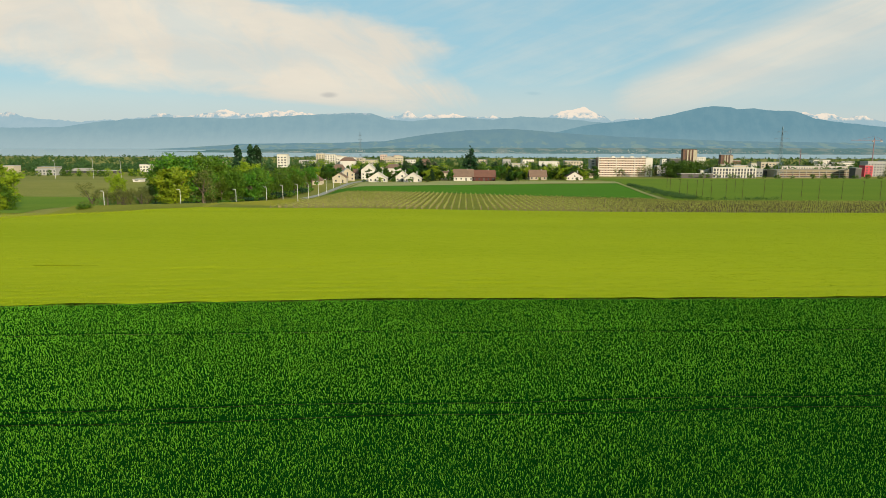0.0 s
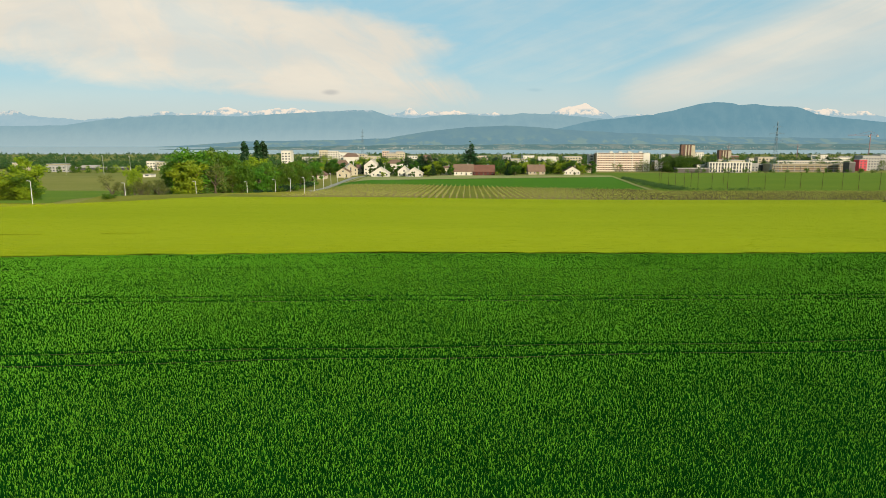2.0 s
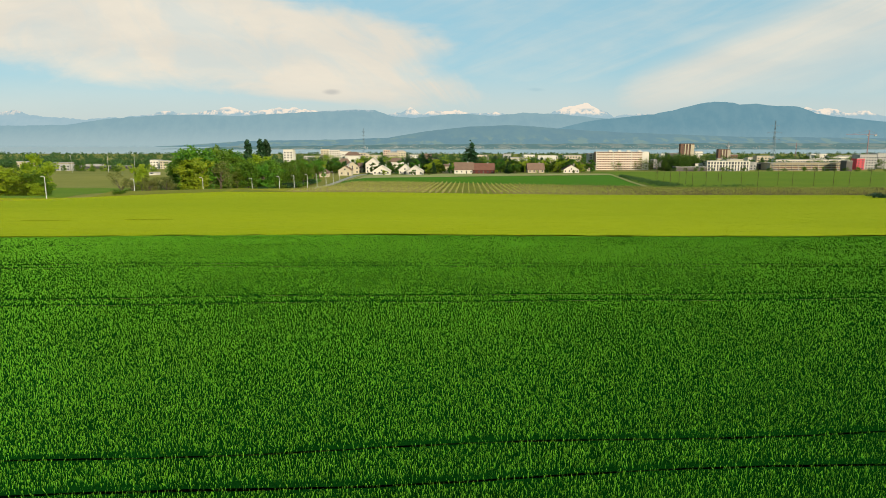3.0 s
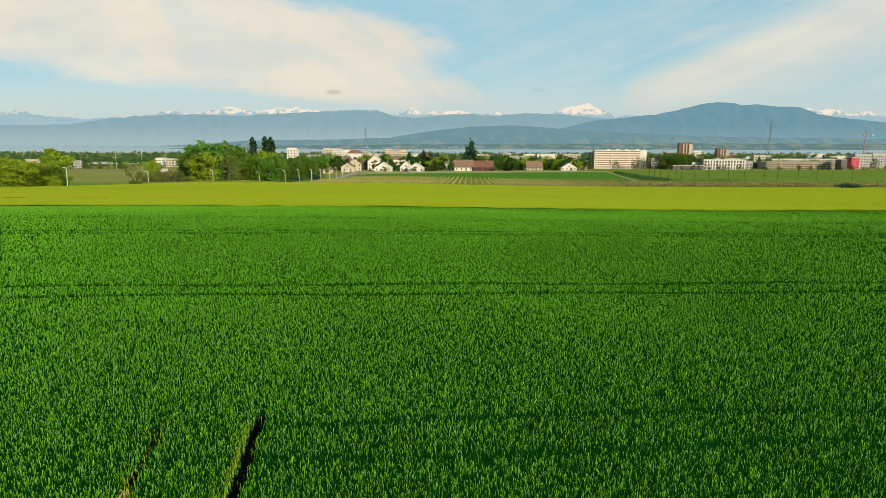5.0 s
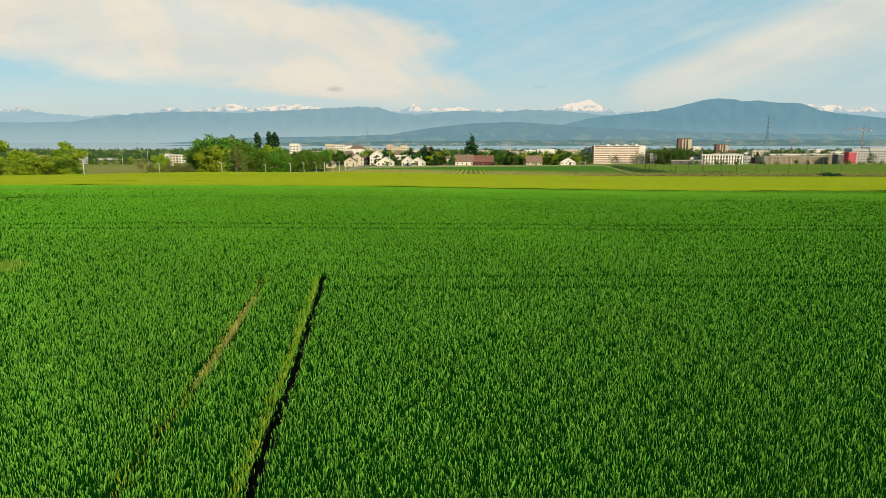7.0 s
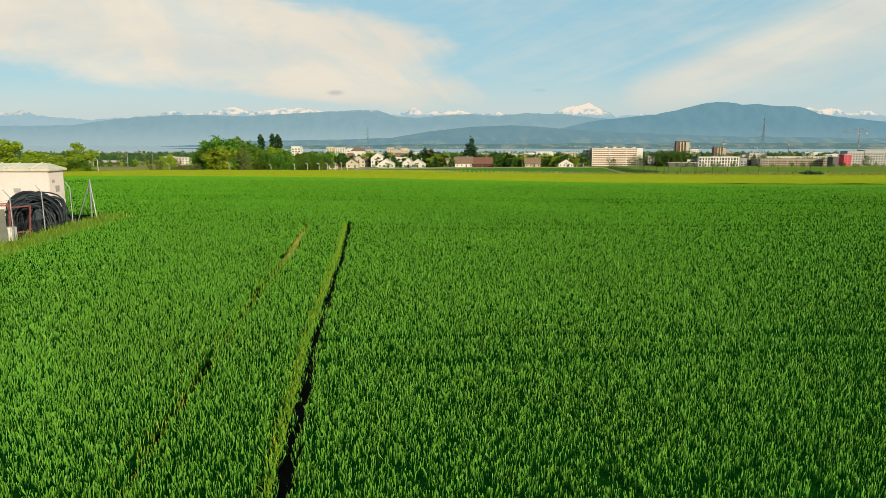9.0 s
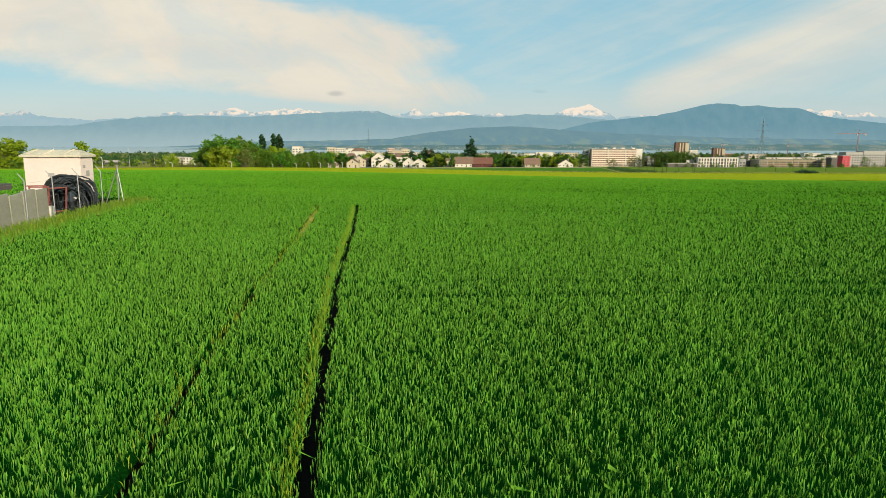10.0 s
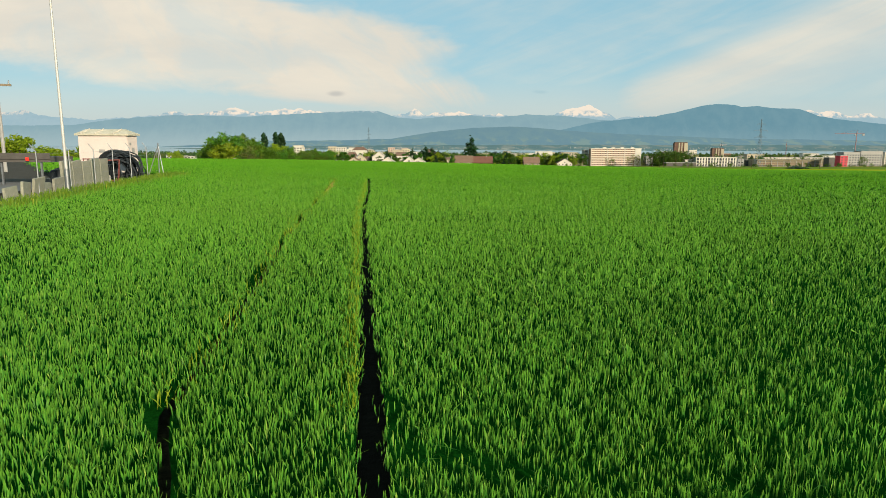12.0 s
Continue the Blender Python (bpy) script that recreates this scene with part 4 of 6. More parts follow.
        h = rng.uniform(6.5, 12.5) if kind != "conifer" else rng.uniform(9, 15)
        plant(kind, rng.randrange(2 if kind == "conifer" else 3), x, y, h, rng.uniform(0, 360), rng.uniform(1.0, 1.4))
    for x, y, h in ((243, 716, 16), (251, 720, 17), (238, 722, 15), (246, 730, 19), (268, 724, 16), (274, 728, 15), (281, 730, 13), (259, 712, 15), (248, 724, 18), (256, 726, 16), (264, 718, 14), 
                    (20, 560, 10), (30, 552, 11), (38, 556, 10), (46, 560, 10), (60, 560, 10), (128, 640, 12)):
        plant("broad", int(x) % 3, x, y, h, x * 5, 1.3)
    for i in range(22):
        plant("broad", i % 3, rng.uniform(236, 276), rng.uniform(696, 732), rng.uniform(14, 19), i * 47, 1.25)
    for i in range(46):
        x, y = rng.uniform(-105, 10), rng.uniform(508, 600)
        if -48 < x < -30 and y > 560:
            y += 30
        plant(rng.choice(["broad", "spring", "broad", "conifer"]), i % 2, x, y, rng.uniform(7, 12), i * 37, 1.25)
    for i in range(40):
        x, y = rng.uniform(45, 124), rng.uniform(562, 640)
        plant(rng.choice(["broad", "spring", "broad"]), i % 3, x, y, rng.uniform(8, 13), i * 37, 1.35)
    for i in range(170):
        x, y = rng.uniform(240, 720), rng.uniform(742, 1120)
        plant(rng.choice(["broad", "broad", "conifer"]), i % 2, x, y, rng.uniform(8, 14), i * 37, 1.5)
    # shrubs along the foot of the town
    for i in range(44):
        x = 232 + i * 7.2 + rng.uniform(-3, 3)
        plant("broad", i % 3, x, rng.uniform(668, 684), rng.uniform(2.6, 5.0), i * 53, 1.9)
    for i in range(34):
        x, y = rng.uniform(-95, 112), rng.uniform(600, 650)
        plant(rng.choice(["broad", "broad", "spring"]), i % 3, x, y, rng.uniform(10, 15), i * 31, 1.4)
    for i in range(16):
        x = -52 + i * 10.6 + rng.uniform(-3, 3)
        if 8 < x < 44:
            continue
        plant(rng.choice(["broad", "spring"]), i % 3, x, rng.uniform(478, 484) if x < 0 else 546, rng.uniform(2.2, 4.2), i * 31, 1.6)
    # trees in front of the far blocks
    for i in range(44):
        x, y = rng.uniform(-150, 20), rng.uniform(770, 850)
        plant(rng.choice(["broad", "broad", "spring"]), i % 3, x, y, rng.uniform(11, 16), i * 41, 1.5)
    for i in range(40):
        x, y = rng.uniform(40, 150), rng.uniform(690, 800)
        plant(rng.choice(["broad", "broad", "spring"]), i % 3, x, y, rng.uniform(10, 15), i * 43, 1.5)
    for i in range(60):
        x, y = (rng.uniform(-200, -40) if i % 2 else rng.uniform(60, 145)), rng.uniform(640, 745)
        plant(rng.choice(["broad", "spring", "broad", "broad", "conifer"]), i % 2, x, y, rng.uniform(9, 14), i * 37, 1.3)
    for x, h in ((208, 12), (214, 15), (219, 13), (224, 12)):
        plant("twig", int(x) % 3, x, 712, h, x, 0.8)
    plant("twig", 0, 190, 712, 11, 0, 1.1), plant("twig", 2, 186, 714, 10, 50, 1.1)
    plant("bush", 0, 107.3, 189, 1.9, 0, 2.0, 0.1)
    plant("bush", 1, -98, 228, 1.8, 0, 1.6)


def far_woods():
    """The tree belts and hedges of the plain, down to the lake."""
    rng = np.random.default_rng(12)
    cs, rs = [], []
    for i in range(3300):
        y = 760 + 1230 * rng.uniform() ** 0.8
        x = rng.uniform(-0.80 * y, 0.80 * y)
        if noise.noise((x * 0.006, y * 0.004, 3.3)) < -0.38 and y < 1700:
            continue
        if abs(x - 200) < 45 and y < 780:
            continue
        r = (rng.uniform(2.6, 5.4) + 3.0 * rng.uniform() ** 6) * (1.0 if y < 1400 else 0.6)
        cs.append((x, y, lz(x, y) + r * 0.8)), rs.append(r)
    for i in range(420):
        y = rng.uniform(815, 930)
        x = -rng.uniform(0.22, 0.72) * y
        r = rng.uniform(3.0, 5.5)
        cs.append((x, y, lz(x, y) + r * 0.9)), rs.append(r)
    me = leaf_cloud("far_trees", FARLEAF, cs, rs, 84000, 1.5, 77, 1.1)
    tagged(new("far_trees", me), "dark green belts of trees down to the lake", "trees", kind="stuff")


def garden_trees():
    """The trees among the far houses."""
    rng = random.Random(77)
    for kind, mat, name, label in (("broad", TOWNLEAF, "town_trees", "dark green trees between the houses of the town"),
                                   ("spring", SPRINGLEAF, "young_town_trees", "light green trees between the houses of the town")):
        cs, rs = [], []
        for x, y, h, w, k in GARDEN:
            if k != kind:
                continue
            z = lz(x, y)
            for i in range(8):
                a, f = rng.uniform(0, 6.28), i / 7
                reach = h * 0.24 * w * math.sin(math.pi * (0.12 + 0.8 * f))
                cs.append((x + reach * math.cos(a), y + reach * math.sin(a), z + h * (0.10 + 0.74 * f)))
                rs.append(h * rng.uniform(0.12, 0.19) * w)
        ob = new(name, leaf_cloud(name, mat, cs, rs, len(cs) * 36, 0.62, 5))
        tagged(ob, label, "trees", kind="stuff")


far_villages()
woods()
garden_trees()
far_woods()


# ---------------------------------------------------------------- buildings
def window_mesh():
    bm = bmesh.new()
    box(bm, -0.55, 0.55, -0.05, 0.05, 0.0, 1.35)
    me = bpy.data.meshes.new("window")
    bm.to_mesh(me), bm.free()
    me.materials.append(GLASS)
    return me


WINDOW = window_mesh()


def window(parent, x, y, z, sx=1.0, sz=1.0, turn=0.0):
    ob = new("window", WINDOW)
    ob.parent = parent
    ob.matrix_basis = pose(x, y, z, 0, 0, turn) @ Matrix.Diagonal((sx, 1, sz, 1))
    return ob


def block(name, x, y, w, top, depth, wall, label, floor=2.9, bay=3.2, ww=1.0, wh=1.0, category="building", group="", turn=0.0, glazed=True):
    """A flat-roofed building: wall, roof slab with a parapet, and a window for every bay."""
    z0 = lz(x, y) - 0.3
    h = top - z0
    root = thing(name, pose(x, y, z0, 0, 0, turn), label, category, group)
    part("wall", box(bmesh.new(), -w / 2, w / 2, 0, depth, 0, h - 0.5), wall, root)
    bm = box(bmesh.new(), -w / 2 - 0.2, w / 2 + 0.2, -0.2, depth + 0.2, h - 0.5, h)
    part("roof", bm, FLATROOF, root)
    n, floors = max(1, int(w / bay)), max(1, int((h - 0.8) / floor))
    step = w / n
    for f in range(floors if glazed else 0):
        for i in range(n):
            window(root, -w / 2 + step * (i + 0.5), -0.02, f * floor + 1.1, ww * step / 2.2, wh)
    return root


def house(x, y, w, top, wall, roof, label, depth=9.0, share=0.42, along=True, hip=False, turn=0.0, category="house"):
    """A house with a pitched roof: wall, roof, chimney, windows, door. along: its ridge runs across our way."""
    z0 = lz(x, y) - 0.3
    h = top - z0
    eave = h * (1 - share)
    root = thing("house" if category == "house" else category, pose(x, y, z0, 0, 0, turn), label, category)
    bm = box(bmesh.new(), -w / 2, w / 2, 0, depth, 0, eave)
    if not along:
        a, b, c = [bm.verts.new(p) for p in ((-w / 2, 0, eave + 0.01), (w / 2, 0, eave + 0.01), (0, 0, h - 0.3))]
        bm.faces.new((a, b, c))
        a, b, c = [bm.verts.new(p) for p in ((-w / 2, depth, eave + 0.01), (w / 2, depth, eave + 0.01), (0, depth, h - 0.3))]
        bm.faces.new((b, a, c))
    part("wall", bm, wall, root)
    o, t = 0.5, 0.22
    bm = bmesh.new()
    if along:
        inset = min(w * 0.25, depth / 2) if hip else 0.0
        low = [(-w / 2 - o, -o, eave - 0.2), (w / 2 + o, -o, eave - 0.2), (w / 2 + o, depth + o, eave - 0.2), (-w / 2 - o, depth + o, eave - 0.2)]
        rid = [(-w / 2 - o + inset, depth / 2, h), (w / 2 + o - inset, depth / 2, h)]
    else:
        low = [(-w / 2 - o, -o, eave - 0.2), (w / 2 + o, -o, eave - 0.2), (w / 2 + o, depth + o, eave - 0.2), (-w / 2 - o, depth + o, eave - 0.2)]
        rid = [(0, -o, h), (0, depth + o, h)]
    lo = [bm.verts.new(p) for p in low]
    up = [bm.verts.new((p[0], p[1], p[2] + t)) for p in low]
    r = [bm.verts.new(p) for p in rid]
    rb = [bm.verts.new((p[0], p[1], p[2] - t)) for p in rid]
    if along:
        bm.faces.new((up[0], up[1], r[1], r[0])), bm.faces.new((up[2], up[3], r[0], r[1]))
        bm.faces.new((up[3], up[0], r[0])), bm.faces.new((up[1], up[2], r[1]))
        bm.faces.new((lo[1], lo[0], rb[0], rb[1])), bm.faces.new((lo[3], lo[2], rb[1], rb[0]))
    else:
        bm.faces.new((up[3], up[0], r[0], r[1])), bm.faces.new((up[1], up[2], r[1], r[0]))
        bm.faces.new((lo[0], lo[3], rb[1], rb[0])), bm.faces.new((lo[2], lo[1], rb[0], rb[1]))
    for i in range(4):
        j = (i + 1) % 4
        if along or i in (1, 3):
            bm.faces.new((lo[i], lo[j], up[j], up[i]))
    if not along:
        for a, b, k in ((0, 1, 0), (2, 3, 1)):
            bm.faces.new((lo[a], up[a], r[k], rb[k])), bm.faces.new((up[b], lo[b], rb[k], r[k]))
    part("roof", bm, roof, root)
    part("chimney", box(bmesh.new(), w * 0.2, w * 0.2 + 0.7, depth / 2 - 0.4, depth / 2 + 0.4, h - 1.2, h + 0.7), GREY, root)
    n = max(2, int(w / 3.0))
    floors = 2 if eave > 4.6 else 1
    for f in range(floors):
        for i in range(n):
            if f == 0 and i == n // 2:
                part("door", box(bmesh.new(), -w / 2 + w / n * (i + 0.5) - 0.5, -w / 2 + w / n * (i + 0.5) + 0.5, -0.06, 0.04, 0.3, 2.4), DARKWALL, root)
            else:
                window(root, -w / 2 + w / n * (i + 0.5), -0.02, f * 2.7 + 1.1, 0.9, 0.9)
    if not along and h > 5:
        window(root, 0, -0.02, eave + 0.1, 0.9, 0.8)
    return root


def apartment():
    """The long white slab of flats with its rows of balconies."""
    x, y, w, top, depth = 200.0, 735.0, 57.4, -2.9, 13.0
    z0 = lz(x, y) - 0.3
    h = top - z0
    root = thing("apartment_block", pose(x, y, z0, 0, 0, -2), "long white eight-storey block of flats with rows of balconies", "building")
    part("wall", box(bmesh.new(), -w / 2, w / 2, 1.3, depth, 0, h - 0.4), RECESS, root)
    part("roof", box(bmesh.new(), -w / 2 - 0.1, w / 2 + 0.1, -0.15, depth, h - 0.6, h), PLASTER, root)
    floors = 8
    fh = (h - 0.6) / floors
    for f in range(floors):
        for a, b in ((-w / 2 + 0.7, -w / 6), (-w / 6 + 0.3, w / 6), (w / 6 + 0.3, w / 2 - 7.0)):
            bal = part("balcony", box(bmesh.new(), a, b, 0.0, 1.3, f * fh + 0.1, f * fh + 0.32), PLASTER, root)
            part("parapet", box(bmesh.new(), a, b, -0.08, 0.06, f * fh + 0.1, f * fh + 0.32 + fh * 0.42), PARAPET, bal)
        for i in range(16):
            window(root, -w / 2 + 2.2 + i * (w - 10) / 16, 1.28, f * fh + 0.5, 0.75, 1.3)
    for px in (-w / 2, -w / 6 - 0.3, w / 6):
        part("fin", box(bmesh.new(), px, px + 0.6, -0.12, 1.3, 0, h - 0.6), PLASTER, root)
    part("end_wall", box(bmesh.new(), w / 2 - 7.0, w / 2, -0.1, 1.3, 0, h - 0.6), PLASTER, root)
    for px in (-14, -4, 6, 18):
        part("roof_hut", box(bmesh.new(), px, px + 3.4, 4, 8, h, h + 1.3), PLASTER, root)


def tower(x, y, w, top, label):
    z0 = lz(x, y) - 0.3
    h = top - z0
    root = thing("tower_block", pose(x, y, z0, 0, 0, -12), label, "building")
    part("wall", box(bmesh.new(), -w / 2, w / 2, 0, 16, 0, h - 0.8), BROWNWALL, root)
    part("roof", box(bmesh.new(), -w / 2 + 0.5, w / 2 - 0.5, 0.5, 15, h - 0.8, h), DARKWALL, root)
    for i in range(3):
        px = -w / 2 + w * (0.30 + 0.22 * i)
        part("pier", box(bmesh.new(), px, px + w * 0.09, -0.7, 0, 0, h - 1.0), CREAM, root)
    # added pale box: paints the tower's sunlit side
    part("side_bay", box(bmesh.new(), w * 0.24, w / 2 + 0.3, -0.9, 15, 0, h - 1.6), CREAM, root, "cream box added as the sunlit side of the tower")
    for f in range(int(h / 2.9)):
        for i in range(4):
            window(root, -w / 2 + w * (0.18 + 0.22 * i), -0.04, f * 2.9 + 1.0, 1.0, 1.0)


def row_building():
    """The long low white building with tall dark window slots."""
    x, y, w, top = 299.0, 695.0, 42.9, -11.8
    z0 = lz(x, y) - 0.3
    h = top - z0
    root = thing("office_building", pose(x, y, z0, 0, 0, -4), "long white office building with tall dark window slots", "building")
    part("wall", box(bmesh.new(), -w / 2, w / 2, 0, 12, 0, h - 0.5), PLASTER, root)
    part("roof", box(bmesh.new(), -w / 2 - 0.2, w / 2 + 0.2, -0.2, 12, h - 0.5, h), PLASTER, root)
    for f in range(3):
        for i in range(14):
            window(root, -w / 2 + 1.8 + i * 3.0, -0.05, 0.8 + f * 3.2, 1.3 if i % 4 else 2.0, 1.9)
    part("plinth", box(bmesh.new(), -w / 2, w / 2, -0.3, 0, 0, 0.9), GREY, root)


def depot():
    """The long beige shed with stacked bands."""
    x, y, w, top = 394.0, 715.0, 79.4, -14.7
    z0 = lz(x, y) - 0.3
    h = top - z0
    root = thing("warehouse", pose(x, y, z0, 0, 0, -3), "long low beige warehouse with dark horizontal bands", "building")
    part("wall", box(bmesh.new(), -w / 2, w / 2, 0, 24, 0, h - 0.7), BEIGE, root)
    part("roof", box(bmesh.new(), -w / 2 - 0.5, w / 2 + 0.5, -1.0, 24, h - 0.7, h), BEIGE, root)
    for f in range(3):
        part("band", box(bmesh.new(), -w / 2 + 1, w / 2 - 1, -0.25, 0, 0.9 + f * 2.2, 1.9 + f * 2.2), BROWNWALL if f == 1 else DARKWALL, root)
    for i in range(12):
        part("pillar", box(bmesh.new(), -w / 2 + 2 + i * 6.8, -w / 2 + 2.5 + i * 6.8, -0.5, 0, 0, h - 0.7), GREY, root)


apartment()
tower(356, 955, 18.4, 5.0, "tall brown brick tower block with pale piers")
tower(454.6, 1055, 17.8, -4.2, "brown tower block with pale vertical piers")
row_building()
depot()
WHITE_L, CREAM_L, GREY_L = "white flat-roofed block with rows of windows", "cream plastered block with rows of windows", "low grey building with a flat roof"
for x, y, w, top, d, wall, label in (
        (-171.0, 755, 10.5, -0.6, 10, PLASTER, WHITE_L),
        (-188.3, 1155, 39.7, -8.9, 14, PLASTER, WHITE_L), (-109, 855, 28.2, -6.3, 12, CREAM, CREAM_L),
        (-91, 905, 21, -10.2, 12, CREAM, CREAM_L), (-68, 955, 15.1, -7.6, 12, CREAM, CREAM_L),
        (-55.1, 960, 11.2, -6.1, 12, CREAM, CREAM_L), (79.1, 675, 16.5, -9.5, 10, PLASTER, WHITE_L),
        (122.8, 755, 20.5, -7.8, 12, CREAM, CREAM_L), (159.3, 805, 20, -8.3, 12, CREAM, CREAM_L), (86.2, 855, 9.9, -7.7, 10, GREY, "tall grey concrete building behind trees"),
        (168.0, 746, 5.5, -4.9, 10, GREY, "grey concrete stair tower beside the white flats"), (356, 1005, 20.3, -9.5, 12, DARKWALL, "dark office block with rows of windows"),
        (397.6, 1015, 12.8, -7.1, 12, PLASTER, WHITE_L), (470.4, 1055, 12.5, -12.9, 12, BROWNWALL, "brown brick block with rows of windows"),
        (259.3, 691, 32.4, -17.6, 10, DARKWALL, GREY_L), (275.1, 705, 12.8, -14.5, 10, PLASTER, WHITE_L),
        (484.6, 755, 19.5, -6.6, 14, GREY, "pale grey block of flats with rows of windows"), (514.9, 765, 26.1, -5.5, 14, GREY, "pale grey block of flats with rows of windows"),
        (546, 770, 24, -6.5, 14, PLASTER, WHITE_L), (425.1, 695, 6.3, -11.6, 10, DARKWALL, GREY_L), (-449, 790, 21.0, -16.6, 12, BEIGE, "long low beige shed with a flat roof"),
        (-399, 786, 64.0, -20.3, 12, DARKWALL, "long low dark shed with a flat roof"), (-415, 799, 20.0, -18.7, 8, GREY, GREY_L),
        (-255.5, 806, 10.8, -9.6, 9, PINKISH, "pale pink house with a flat roof"), (-276.8, 808, 15.2, -9.4, 10, CREAM, CREAM_L),
        (-199.3, 475, 5.0, -12.7, 8, PLASTER, "small white shed with a flat roof"), (461.5, 955, 33.8, -16, 14, PLASTER, WHITE_L),
        (666.1, 1155, 29.5, -13.8, 14, PLASTER, WHITE_L), (640.4, 1055, 33.2, -15.9, 14, PLASTER, WHITE_L)):
    block("building", x, y, w, top, d, wall, label, glazed=label != GREY_L)
for x, y, w, top, wall, label in (
        (-152.8, 960, 14.3, -4.0, PLASTER, WHITE_L), (-172.0, 990, 12.0, -3.4, CREAM, CREAM_L), (-112.7, 800, 9.8, -3.4, PLASTER, WHITE_L), (-100.2, 780, 10.9, -4.3, PLASTER, WHITE_L),
        (-99.3, 860, 14.2, -7.3, CREAM, CREAM_L), (-78.7, 980, 9.8, -4.4, PINKISH, "pale pink block of flats with rows of windows"), (-69.5, 1000, 8.3, -7.2, PLASTER, WHITE_L),
        (-58.9, 990, 9.9, -5.4, PINKISH, "pale pink block of flats with rows of windows"), (-36.7, 900, 14.2, -9.7, PLASTER, WHITE_L), (157.5, 820, 9.5, -8.5, CREAM, CREAM_L),
        (169.6, 830, 10.3, -10.1, PLASTER, WHITE_L), (-332.9, 780, 10.2, -13.0, PLASTER, WHITE_L), (-317.1, 770, 10.0, -13.6, CREAM, CREAM_L), (-304.3, 765, 11.2, -14.0, PLASTER, WHITE_L),
        (-407.5, 720, 21.5, -16.0, GREY, "long pale grey shed with a flat roof"), (-472.5, 760, 13.5, -14.2, CREAM, CREAM_L), (-174.0, 770, 11.3, -2.8, PLASTER, WHITE_L),
        (251.6, 760, 17.0, -12.0, GREY, "pale grey office block behind trees"), (388.0, 985, 14.1, -14.0, CREAM, CREAM_L), (342.1, 730, 7.3, -14.1, GREY, "pale grey office block behind trees"),
        (358.4, 740, 12.3, -15.7, DARKWALL, "dark office block with rows of windows"), (459.5, 830, 83.4, -14.3, PALEROOF, "long low pale hall with a flat roof"),
        (548.9, 960, 24.4, -16.1, PLASTER, WHITE_L)):
    block("building", x, y, w, top, 11, wall, label)
block("red_building", 469.5, 745, 8.8, -10.3, 10, REDPAINT, "bright red cube-shaped building with dark windows")
HOUSE_B, HOUSE_W = "cream house with a brown tiled roof", "white house with a pale pitched roof"
house(18.1, 525, 14.6, -7.7, PLASTER, TILE, "old farmhouse with white walls and brown tiled roof", 13, 0.64)
house(33.1, 525, 17.1, -8.3, BARNWALL, REDTILE, "long dark red barn with a brown sheet roof", 13, 0.62, category="barn")
house(5.1, 535, 7.7, -9.4, CREAM, TILE, "small cream two-storey house with a low hipped roof", 8, 0.2, True, True)
house(-41.8, 485, 12.2, -8.2, PLASTER, PALEROOF, HOUSE_W, 10, 0.6, False)
house(-26, 500, 9.1, -8.0, PLASTER, PALEROOF, HOUSE_W, 9, 0.55, False)
house(-18, 485, 11.8, -8.5, PLASTER, PALEROOF, HOUSE_W, 10, 0.6, False)
house(-37.4, 575, 12.4, -5.7, PLASTER, TILE, "white two-storey house with a brown hipped roof", 10, 0.25, True, True)
house(-64.6, 465, 8.7, -7.8, CREAM, TILE, HOUSE_B, 8, 0.45, False)
house(-78.7, 446, 11.7, -9.0, CREAM, TILE, HOUSE_B, 9, 0.5, True, True)
house(-69.9, 575, 13.8, -9.9, CREAM, TILE, HOUSE_B, 9, 0.4)
house(-62.4, 615, 10.4, -9.5, CREAM, TILE, HOUSE_B, 9, 0.4)
house(107, 555, 12.9, -10.4, PLASTER, TILE, "white house with a dark steep roof", 9, 0.6, False)
house(-15.7, 675, 13.7, -13.7, CREAM, TILE, HOUSE_B, 9, 0.45)
house(150.2, 695, 11.4, -13.9, CREAM, TILE, HOUSE_B, 9, 0.45)

house(-83.4, 640, 13.4, -1.6, PLASTER, TILE, "tall white house with a low brown roof", 10, 0.16, True, True)
house(-55.6, 560, 12.0, -4.9, PLASTER, PALEROOF, HOUSE_W, 10, 0.4, False)
house(-80, 562, 9.0, -5.6, CREAM, TILE, HOUSE_B, 9, 0.35, True, True)
house(-13, 690, 11.4, -4.2, CREAM, TILE, HOUSE_B, 9, 0.3, True, True)
house(111.7, 700, 17.7, -6.2, CREAM, PALEROOF, "cream house with a pale pitched roof", 10, 0.3)
house(79, 560, 13.5, -9.4, CREAM, TILE, HOUSE_B, 10, 0.66)
house(-67, 520, 10.5, -6.9, CREAM, PALEROOF, "cream house with a pale pitched roof", 9, 0.45, False, False, 12)


def town():
    """Houses of the plain between the trees."""
    rng = random.Random(21)
    for i in range(70):
        y = rng.uniform(620, 1250)
        x = rng.uniform(-0.62 * y, 0.66 * y)
        if 118 < x < 440 and y < 790 or x < -0.2 * y and y < 1400:
            continue
        z = lz(x, y)
        if rng.random() < 0.6:
            house(x, y, rng.uniform(9, 14), z + rng.uniform(7, 10), rng.choice([PLASTER, CREAM, PLASTER]), rng.choice([TILE, TILE, PALEROOF]),
                  HOUSE_B, 9, 0.42, rng.random() < 0.5, False, rng.uniform(-20, 20))
        else:
            block("building", x, y, rng.uniform(14, 30), z + rng.uniform(8, 15), 11, rng.choice([PLASTER, CREAM, GREY]), WHITE_L, 3.0, 4.4,
                  turn=rng.uniform(-15, 15))


town()

